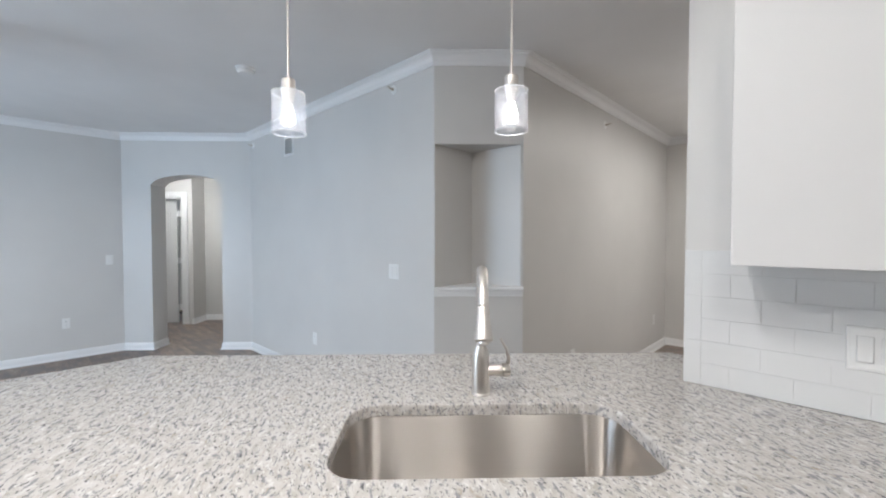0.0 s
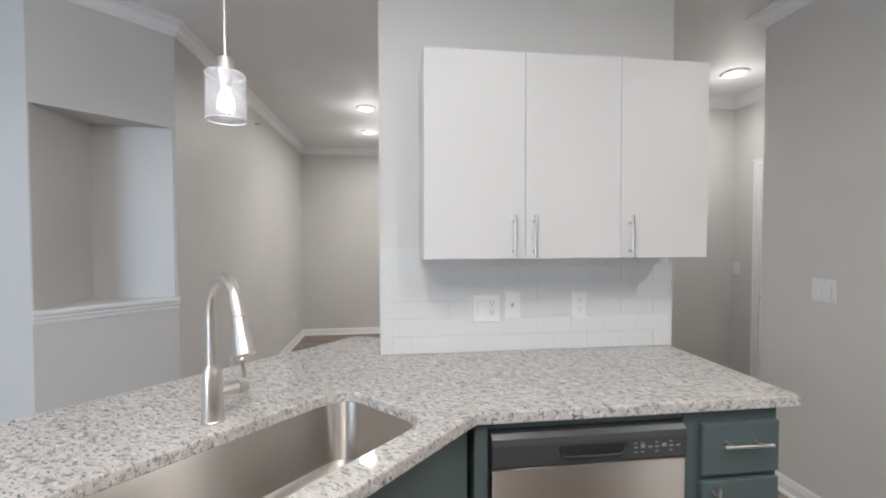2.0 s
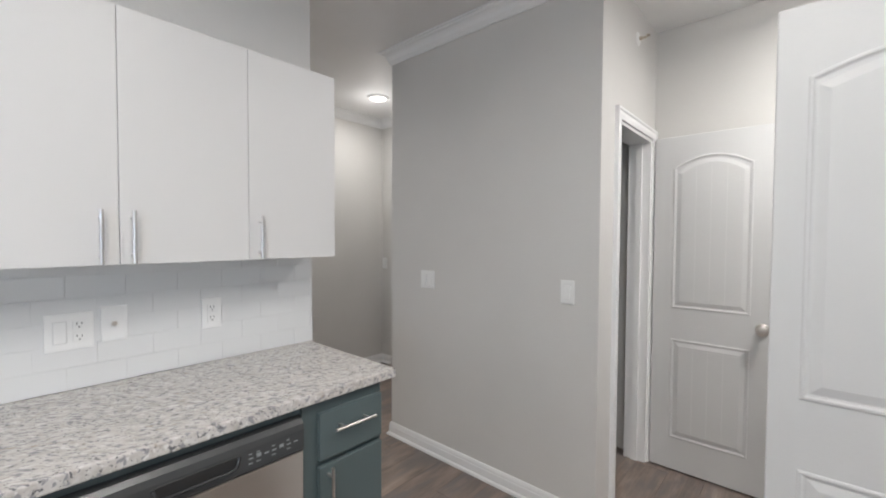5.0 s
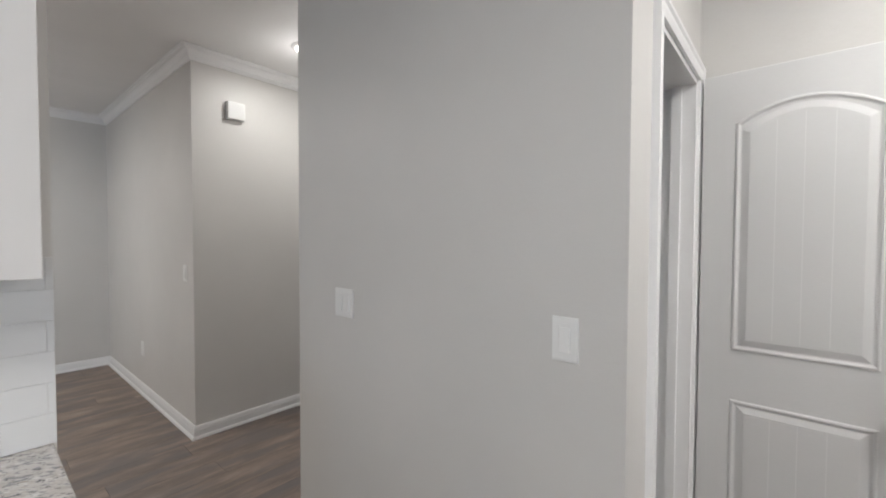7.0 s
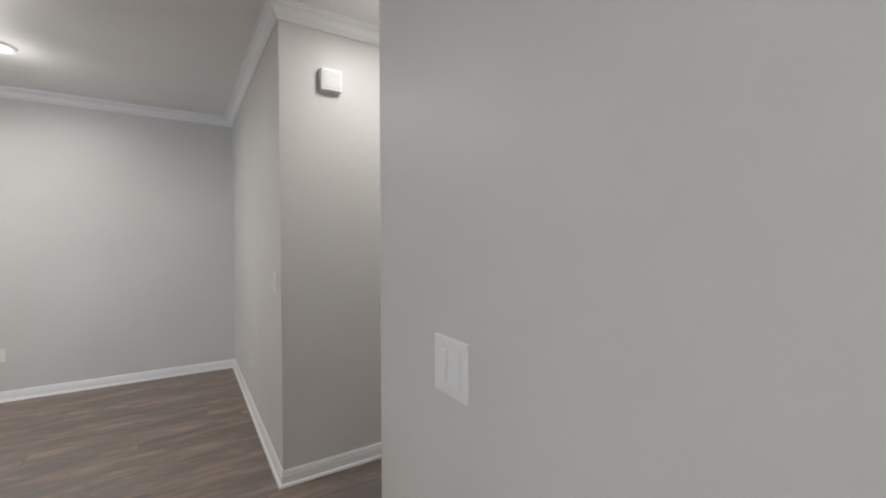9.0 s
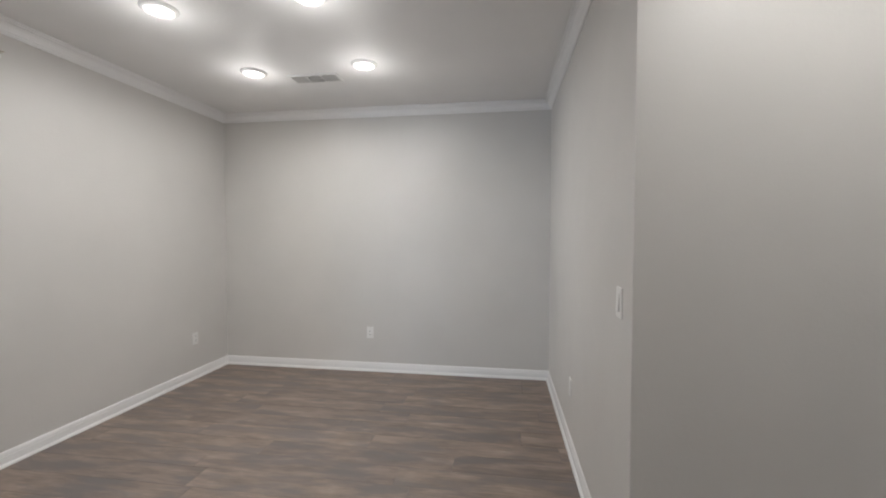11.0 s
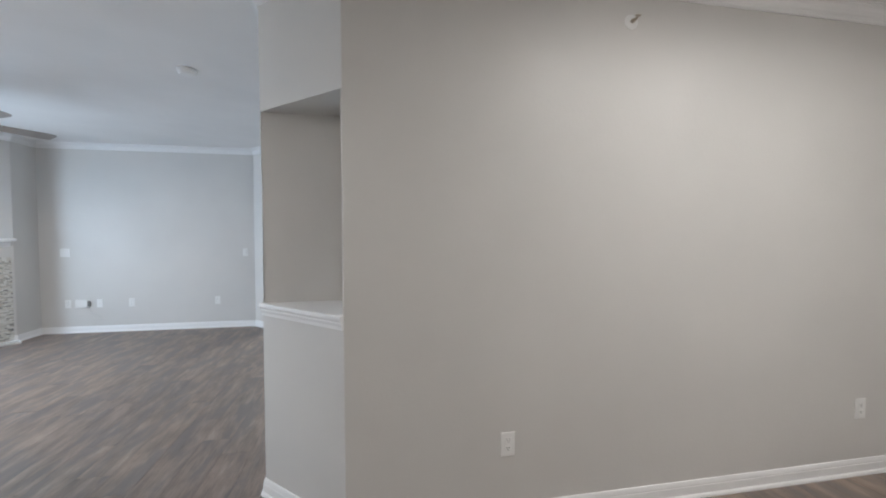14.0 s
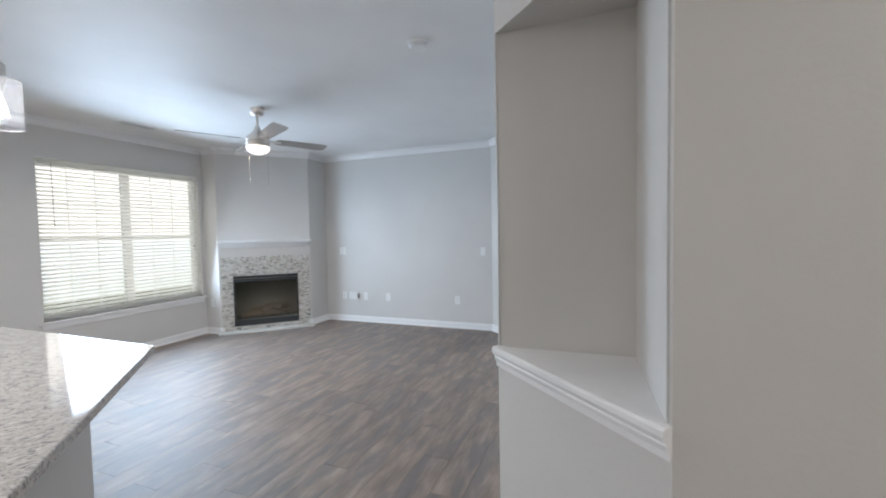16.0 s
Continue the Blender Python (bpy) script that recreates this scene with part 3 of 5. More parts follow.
def filler_and_corner():
    t = thing("corner_cabinet", pose(0.5, 1.3, 0), "dark teal angled sink base cabinet", "cabinet", "base cabinets")
    base = Matrix.Translation((-0.5, -1.3, 0))
    bm = bmesh.new()
    box(bm, (0.556, BY - 0.001, 0.1), (0.594, PY - 0.01, CBT), 0.001, 1, base)
    part("filler", bm, TEAL, t)
    bm = bmesh.new()
    lo, hi = 0.1, CBT
    a, b, off = Vector((inner[0], inner[1])), Vector((inner[0] - 0.98, CF - 0.98)), Vector((-R2, R2)) * 0.03
    quad = [a + off + Vector((0.0, 0.012)), b + off, b + off * 1.7, a + off * 1.7]
    vs = [[bm.verts.new((q.x - 0.5, q.y - 1.3, z)) for q in quad] for z in (lo, hi)]
    bm.faces.new(vs[0])
    bm.faces.new(vs[1])
    for k in range(4):
        bm.faces.new((vs[0][k], vs[0][(k + 1) % 4], vs[1][(k + 1) % 4], vs[1][k]))
    part("front_panel", bm, TEAL, t)


filler_and_corner()


def breakfast_wall():
    bm = bmesh.new()
    pts = [uv(1.45, 1.165), uv(-0.50, 1.165), (-1.06, -1.9), (-0.94, -1.9), uv(-0.45, 1.045), uv(1.45, 1.045)]
    vs = [[bm.verts.new((*q, z)) for q in pts] for z in (0, CBT)]
    bm.faces.new(vs[0])
    bm.faces.new(vs[1])
    for k in range(len(pts)):
        bm.faces.new((vs[0][k], vs[0][(k + 1) % len(pts)], vs[1][(k + 1) % len(pts)], vs[1][k]))
    solid("wall_breakfast_bar", bm, WALL, "pale painted half wall under the counter overhang", "wall", "structure")


breakfast_wall()


def dishwasher():
    x0, x1 = 0.596, 1.19
    t = thing("dishwasher", pose((x0 + x1) / 2, BY, 0), "stainless steel dishwasher with a black control panel", "dishwasher")
    w = (x1 - x0) / 2
    bm = bmesh.new()
    box(bm, (-w, 0.012, 0.1), (w, PY - BY - 0.02, CBT - 0.02), 0.0, 1)
    box(bm, (-w, 0.07, 0.0), (w, 0.5, 0.1))
    part("body", bm, BLACK, t)
    bm = bmesh.new()
    box(bm, (-w, 0.008, CBT - 0.028), (w, 0.03, CBT))
    part("rail", bm, TEAL, t, "dark teal rail above the door")
    bm = bmesh.new()
    box(bm, (-w + 0.006, 0.01, 0.13), (w - 0.006, -0.022, 0.748), 0.004, 2)
    part("door", bm, BRUSHED, t, "brushed stainless steel door panel")
    bm = bmesh.new()
    sec = [(0.01, 0.751), (-0.022, 0.751), (-0.025, 0.758), (-0.025, 0.815), (-0.021, 0.832), (-0.01, 0.844), (0.01, 0.846)]
    ends = [[bm.verts.new((x, y, z)) for y, z in sec] for x in (-w + 0.006, w - 0.006)]
    bm.faces.new(ends[0])
    bm.faces.new(ends[1])
    for k in range(len(sec)):
        bm.faces.new((ends[0][k], ends[0][(k + 1) % len(sec)], ends[1][(k + 1) % len(sec)], ends[1][k]))
    panel = part("control_panel", bm, mat("charcoal_panel", (0.055, 0.058, 0.06), 0.3), t, "charcoal control panel")
    # No real hollow behind the grip: a flat plate coloured as its shade.
    bm = bmesh.new()
    box(bm, (-0.092, -0.024, 0.778), (0.096, -0.0262, 0.808), 0.001, 1)
    grip = part("grip_shade", bm, DARK, panel)
    bm = bmesh.new()
    tube(bm, [(-0.097, -0.029, 0.806), (-0.09, -0.03, 0.782), (-0.078, -0.031, 0.776), (0.08, -0.031, 0.776), (0.093, -0.03, 0.782), (0.1, -0.029, 0.806)], 0.0045, 10)
    part("grip", bm, mat("dark_grip", (0.05, 0.052, 0.055), 0.25), panel, smooth=True)
    white = mat("printed_marks", (0.3, 0.32, 0.33), 0.5)
    for k in range(7):
        x = 0.125 + 0.022 * k
        bm = bmesh.new()
        box(bm, (x, -0.0245, 0.786), (x + 0.013, -0.0256, 0.79 + 0.006 * (k % 3 == 1)))
        if k in (0, 1, 3, 5):
            box(bm, (x, -0.0245, 0.799), (x + 0.009, -0.0256, 0.802))
            box(bm, (x, -0.0245, 0.773), (x + 0.011, -0.0256, 0.776))
        part("marking", bm, white, panel)


dishwasher()

# ---- kitchen: tiled backsplash ----
BT = PY - 0.012      # face of the tiles
bm = bmesh.new()
box(bm, (PX0 + 0.001, BT + 0.0021, CT + 0.001), (PX1 - 0.001, PY - 0.001, 1.348))
splash = solid("backsplash", bm, GROUT, "white glazed subway tile backsplash above the counter", "backsplash", "structure")


def tile_mesh(w, h):
    bm = bmesh.new()
    box(bm, (0, 0, 0), (w, -0.006, h))
    top = [v for v in bm.verts if v.co.y < -0.003]
    for v in top:
        v.co.x += 0.0004 if v.co.x < w / 2 else -0.0004
        v.co.z += 0.0004 if v.co.z < h / 2 else -0.0004
    return finish("tile", bm, TILE)


def add_tile(me, x, z, parent):
    ob = new("tile", me)
    ob.location = (x, BT + 0.006, z)
    ob.parent = parent


meshes, th, tw, gap = {}, 0.0718, 0.152, 0.0008
for col_x in (PX0 + 0.001,):
    for k in range(3):
        me = meshes.setdefault(("edge",), tile_mesh(0.05 - gap, 2 * th - gap))
        add_tile(me, col_x, CT + 0.002 + 2 * th * k, splash)
for row in range(6):
    x = PX0 + 0.051 - (0.0 if row % 2 else tw / 2)
    while x < PX1 - 0.004:
        a, b = max(x, PX0 + 0.051), min(x + tw, PX1 - 0.001)
        if b - a > 0.01:
            key = round(b - a, 3)
            if key not in meshes:
                meshes[key] = tile_mesh(b - a - gap, th - gap)
            add_tile(meshes[key], a, CT + 0.002 + th * row, splash)
        x += tw


# ---- plates on the walls ----
def plate(name, m, label, category, gangs, group=""):
    """A wall plate facing -y in its own axes: gangs lists 'rocker', 'outlet', 'toggle', 'coax' or 'blank' from left to right."""
    t = thing(name, m, label, category, group)
    w, h = 0.07 + 0.046 * (len(gangs) - 1), 0.115
    bm = bmesh.new()
    box(bm, (-w / 2, 0, -h / 2), (w / 2, -0.006, h / 2))
    sides = [e for e in bm.edges if all(v.co.y < -0.003 for v in e.verts)]
    bmesh.ops.bevel(bm, geom=sides, offset=0.0042, segments=2, profile=0.6, affect="EDGES")
    for v in bm.verts:   # a shallow slope from the field of the plate down to its rim
        if v.co.y < -0.0055:
            v.co.x -= math.copysign(0.0045, v.co.x)
            v.co.z -= math.copysign(0.0045, v.co.z)
    part("cover_plate", bm, PLASTIC, t)
    for k, g in enumerate(gangs):
        x = (k - (len(gangs) - 1) / 2) * 0.046
        if g == "rocker":
            # The frame's greyer colour stands for the shadow gap round the rocker.
            bm = bmesh.new()
            box(bm, (x - 0.0165, -0.0055, -0.0345), (x + 0.0165, -0.0068, 0.0345), 0.0005, 1)
            part("rocker_frame", bm, mat("shadow_gap", (0.7, 0.7, 0.69), 0.5), t)
            bm = bmesh.new()
            box(bm, (x - 0.0148, -0.006, -0.0328), (x + 0.0148, -0.0085, 0.0328), 0.001, 1)
            for v in bm.verts:
                if v.co.y < -0.007:
                    v.co.y -= 0.0045 * (0.5 - v.co.z / 0.066)
            part("rocker", bm, PLASTIC, t, smooth=False)
        elif g == "toggle":
            bm = bmesh.new()
            box(bm, (x - 0.005, -0.005, -0.012), (x + 0.005, -0.0065, 0.012))
            box(bm, (x - 0.0035, -0.005, 0.0), (x + 0.0035, -0.018, 0.009), 0.001, 1)
            part("toggle", bm, PLASTIC, t)
        elif g == "outlet":
            for z in (-0.0195, 0.0195):
                bm = bmesh.new()
                box(bm, (x - 0.0165, -0.005, z - 0.0145), (x + 0.0165, -0.008, z + 0.0145), 0.002, 2)
                socket = part("socket", bm, PLASTIC, t)
                bm = bmesh.new()
                for dx in (-0.006, 0.006):
                    box(bm, (x + dx - 0.001, -0.0078, z + 0.0), (x + dx + 0.001, -0.0083, z + 0.008))
                box(bm, (x - 0.002, -0.0078, z - 0.009), (x + 0.002, -0.0083, z - 0.005))
                part("slot", bm, DARK, socket)
        elif g == "coax":
            bm = bmesh.new()
            lathe(bm, [(0, 0.0), (0.008, 0.0), (0.008, 0.004), (0.0048, 0.004), (0.0048, 0.014), (0, 0.014)], 12, Matrix.Translation((x, -0.005, 0)) @ pose(0, 0, 0, 90, 0, 0))
            part("connector", bm, NICKEL, t, "round metal cable connector", True)
        for z in (-0.043, 0.043) if g in ("toggle", "coax") else (0.0,) if g == "outlet" else ():
            bm = bmesh.new()
            lathe(bm, [(0, 0.0), (0.003, 0.0), (0.0025, 0.0012), (0, 0.0014)], 10, Matrix.Translation((x, -0.0058, z)) @ pose(0, 0, 0, 90, 0, 0))
            part("screw", bm, PLASTIC, t)
    return t


def on_south_face(x, y, z):   # wall face that looks to -y
    return pose(x, y, z)


def on_west_face(x, y, z):    # looks to -x
    return pose(x, y, z, 0, 0, -90)


def on_east_face(x, y, z):    # looks to +x
    return pose(x, y, z, 0, 0, 90)


SWL, OUTL = "white plastic rocker switch on the greige wall", "white plastic duplex outlet on the greige wall"
plate("light_switch", on_west_face(DE, 1.881, 1.13), "white double rocker switch on the greige wall", "light switch", ["rocker", "rocker"], "switches")
plate("light_switch", on_west_face(DE, 0.945, 1.136), SWL, "light switch", ["rocker"], "switches")
plate("light_switch", on_west_face(DE, 3.716, 1.14), SWL, "light switch", ["rocker"], "switches")
plate("light_switch", on_west_face(HX, 3.52, 1.112), "white rocker switch beside the entry door", "light switch", ["rocker"], "switches")
plate("light_switch", on_south_face(-1.80, YN, 1.132), "white double switch plate on the living room wall", "light switch", ["rocker", "rocker"], "switches")
plate("light_switch", on_east_face(XW, 1.063, 1.13), "white switch plate on the far living room wall", "light switch", ["rocker"], "switches")
plate("light_switch", on_east_face(XW, -1.264, 1.138), "white double blank plate above the outlets", "wall plate", ["blank", "blank"], "switches")
plate("outlet", on_west_face(DE, 4.81, 0.414), OUTL, "outlet", ["outlet"], "outlets")
plate("outlet", on_south_face(0.662, DN, 0.41), OUTL, "outlet", ["outlet"], "outlets")
for y in (5.61, 3.48):
    plate("outlet", on_east_face(DW, y, 0.402), OUTL, "outlet", ["outlet"], "outlets")
plate("outlet", on_south_face(-3.004, YN, 0.41), OUTL, "outlet", ["outlet"], "outlets")
for y in (-1.246, -0.858, -0.458, 0.668):
    plate("outlet", on_east_face(XW, y, 0.425), OUTL, "outlet", ["coax"] if y == -0.858 else ["outlet"], "outlets")
cdir = Vector(FP_C) - Vector(FP_A)
plate("outlet", pose(*(Vector(FP_A) + cdir * 0.5), 0.46, 0, 0, math.degrees(math.atan2(cdir.y, cdir.x)) + 180), "white outlet on the wall beside the fireplace", "outlet", ["outlet"], "outlets")
plate("wall_plate", pose(0.72, BT, 1.10), "white switch and outlet plate on the tiles", "wall plate", ["rocker", "outlet"], "backsplash plates")
plate("wall_plate", pose(0.831, BT, 1.11), "white cable plate on the tiles", "wall plate", ["coax"], "backsplash plates")
plate("wall_plate", pose(1.128, BT, 1.104), "white outlet plate on the tiles", "wall plate", ["outlet"], "backsplash plates")


def adapter_box():
    t = thing("network_box", on_east_face(XW, -1.072, 0.427), "white network wall box with a grey plug and loose wire", "network box")
    bm = bmesh.new()
    box(bm, (-0.075, 0, -0.055), (0.075, -0.03, 0.055), 0.006, 2)
    part("case", bm, PLASTIC, t)
    bm = bmesh.new()
    box(bm, (0.078, 0, -0.04), (0.104, -0.03, 0.035), 0.004, 2)
    part("plug", bm, mat("grey_plug", (0.22, 0.22, 0.21), 0.5), t, "grey plug")
    bm = bmesh.new()
    tube(bm, [(0.09, -0.02, -0.05), (0.12, -0.012, -0.14), (0.20, -0.012, -0.17), (0.24, -0.014, -0.24)], 0.003, 8)
    part("wire", bm, mat("pale_wire", (0.5, 0.5, 0.5), 0.5), t, "thin grey wire", True)


adapter_box()


def sprinkler(m):
    t = thing("fire_sprinkler", m, "small sidewall fire sprinkler with a white escutcheon", "sprinkler", "sprinklers")
    turn = pose(0, 0, 0, 90, 0, 0)
    bm = bmesh.new()
    lathe(bm, [(0, 0.0), (0.036, 0.0), (0.034, 0.004), (0.018, 0.009), (0, 0.009)], 20, turn)
    part("escutcheon", bm, PLASTIC, t, smooth=True)
    bm = bmesh.new()
    lathe(bm, [(0.0, 0.008), (0.010, 0.008), (0.010, 0.02), (0.006, 0.024), (0.004, 0.045), (0, 0.045)], 12, turn)
    box(bm, (-0.013, -0.045, 0.004), (0.013, -0.060, 0.007))
    for x in (-0.009, 0.009):
        tube(bm, [(x, -0.018, 0), (x * 1.2, -0.034, 0), (0, -0.047, 0)], 0.002, 8)
    part("head", bm, mat("dull_brass", (0.5, 0.44, 0.36), 0.4, 1.0), t, "dull brass sprinkler head", True)


sprinkler(on_east_face(DW, 4.10, 2.44))
sprinkler(on_south_face(-1.793, YN, 2.51))
sprinkler(on_south_face(-4.44, YN, 2.5))
sprinkler(on_south_face(2.93, SW0, 2.48))


def chime():
    t = thing("door_chime", on_south_face(2.70, CH, 2.285), "white ribbed door chime box high on the wall", "door chime")
    bm = bmesh.new()
    box(bm, (-0.06, 0, -0.06), (0.06, -0.045, 0.06), 0.004, 2)
    part("case", bm, PLASTIC, t)
    for k in range(9):
        bm = bmesh.new()
        z = -0.044 + 0.011 * k
        box(bm, (-0.052, -0.044, z - 0.0032), (0.052, -0.0485, z + 0.0032), 0.001, 1)
        part("slat", bm, PLASTIC, t)


chime()


# ---- ceiling fittings ----
def downlight():
    t = thing("recessed_light", pose(0, 0, H), "lit round white LED downlight in the ceiling", "ceiling light", "downlights")
    bm = bmesh.new()
    lathe(bm, [(0.068, -0.012), (0.072, -0.018), (0.085, -0.016), (0.096, -0.006), (0.098, 0.0), (0.06, 0.0)], 36)
    part("trim_ring", bm, PLASTIC, t, smooth=True)
    bm = bmesh.new()
    lathe(bm, [(0, -0.0145), (0.05, -0.0145), (0.069, -0.012), (0.069, -0.002), (0, -0.002)], 36)
    part("lens", bm, LED, t, "glowing white lens", True)
    return t


first = downlight()
first.location.x, first.location.y = RECESSED[0]
# The added kitchen and passage lamps get made-up downlight bodies too.
for x, y in RECESSED[1:] + KITCHEN + PASSAGE_FILL:
    copy_thing(first, pose(x, y, H))


def vent(name, m, w, h, sections, label):
    """A louvred register that faces -y in its own axes."""
    t = thing(name, m, label, "air vent")
    bm = bmesh.new()
    for a, b in (((-w / 2, -h / 2), (w / 2, -h / 2 + 0.02)), ((-w / 2, h / 2 - 0.02), (w / 2, h / 2)), ((-w / 2, -h / 2 + 0.02), (-w / 2 + 0.02, h / 2 - 0.02)), ((w / 2 - 0.02, -h / 2 + 0.02), (w / 2, h / 2 - 0.02))):
        box(bm, (a[0], 0, a[1]), (b[0], -0.008, b[1]))
    part("frame", bm, PLASTIC, t)
    # The shade between the slats is put into the backing's grey.
    bm = bmesh.new()
    box(bm, (-w / 2 + 0.01, 0, -h / 2 + 0.01), (w / 2 - 0.01, -0.0015, h / 2 - 0.01))
    part("backing", bm, mat("vent_shadow", (0.62, 0.62, 0.62), 0.7), t)
    inner_w = (w - 0.04) / sections
    slat_m = mat("vent_slat", (0.68, 0.68, 0.67), 0.4)
    for s in range(sections):
        x0 = -w / 2 + 0.02 + inner_w * s
        n = max(3, round(inner_w / 0.014))
        for k in range(n):
            bm = bmesh.new()
            x = x0 + inner_w * (k + 0.5) / n
            box(bm, (-0.0008, 0.004, -h / 2 + 0.02), (0.0008, -0.006, h / 2 - 0.02), m=Matrix.Translation((x, -0.005, 0)) @ pose(0, 0, 0, 0, 0, (-40, 0, 40)[s % 3] if sections > 1 else 35))
            part("slat", bm, slat_m, t)
        if s:
            bm = bmesh.new()
            box(bm, (x0 - 0.004, 0, -h / 2 + 0.02), (x0 + 0.004, -0.008, h / 2 - 0.02))
            part("divider", bm, PLASTIC, t)


vent("ceiling_vent", pose(0.495, 5.245, H, 90, 0, 0), 0.41, 0.17, 3, "white louvred air register in the dining ceiling")
vent("ceiling_vent", pose(-3.13, -2.15, H, 90, 0, 0), 0.36, 0.13, 1, "white louvred air register near the window")
vent("wall_vent", on_south_face(-3.506, YN, 2.353), 0.20, 0.2, 1, "small white vent high on the living room wall")


def smoke_detector():
    t = thing("smoke_detector", pose(-2.557, 1.497, H), "round white smoke detector on the ceiling", "smoke detector")
    bm = bmesh.new()
    lathe(bm, [(0, 0), (0.07, 0), (0.07, -0.01), (0.064, -0.014), (0, -0.014)], 32)
    part("base", bm, PLASTIC, t, smooth=True)
    bm = bmesh.new()
    lathe(bm, [(0.062, -0.014), (0.062, -0.028), (0.05, -0.04), (0.018, -0.043), (0, -0.043)], 32)
    part("cover", bm, PLASTIC, t, smooth=True)


smoke_detector()


# Opaque and pale: the gleam of the glass edge is put into the colour.
RIM = mat("rim_glint", (0.85, 0.87, 0.9), 0.1)


def pendant(x, y):
    t = thing("pendant_light", pose(x, y, H), "lit pendant with a seeded glass cylinder shade on a nickel rod", "pendant light", "pendants over the counter")
    bot, top, r = 1.75 - H, 1.893 - H, 0.057
    bm = bmesh.new()
    lathe(bm, [(0, 0), (0.06, 0), (0.06, -0.012), (0.055, -0.022), (0.012, -0.028), (0, -0.028)], 32)
    part("canopy", bm, NICKEL, t, smooth=True)
    bm = bmesh.new()
    tube(bm, [(0, 0, -0.02), (0, 0, top + 0.04)], 0.0045, 10)
    part("rod", bm, NICKEL, t, "thin nickel rod", True)
    bm = bmesh.new()
    lathe(bm, [(0, top + 0.046), (0.018, top + 0.046), (0.023, top + 0.042), (0.024, top - 0.002), (0.02, top - 0.012), (0.012, top - 0.045), (0, top - 0.045)], 24)
    part("socket", bm, NICKEL, t, "ribbed nickel lamp socket", True)
    bm = bmesh.new()
    lathe(bm, [(0.02, top + 0.002), (r - 0.012, top + 0.002), (r - 0.003, top - 0.004), (r, top - 0.014), (r, bot), (r - 0.0035, bot), (r - 0.0035, top - 0.013), (r - 0.013, top - 0.002), (0.02, top - 0.002), (0.02, top + 0.002)], 40)
    sh = part("glass_shade", bm, SEEDED, t, "clear seeded glass cylinder", True)
    sh.visible_shadow = False
    for z in (bot + 0.001, top - 0.005):
        bm = bmesh.new()
        ring = [(r - 0.002 + 0.0016 * math.cos(k * math.pi / 3), z + 0.0016 * math.sin(k * math.pi / 3)) for k in range(7)]
        lathe(bm, ring, 40)
        part("rim", bm, RIM, sh, "opaque pale ring for the bright edge of the glass", True)
    bm = bmesh.new()
    lathe(bm, [(0, top - 0.118), (0.01, top - 0.115), (0.019, top - 0.102), (0.022, top - 0.088), (0.019, top - 0.072), (0.012, top - 0.053), (0.012, top - 0.045), (0, top - 0.045)], 20)
    part("bulb", bm, BULB, t, "glowing bulb", True)


for x, y in ((-0.745, 0.95), (-0.168, 1.459)):
    pendant(x, y)


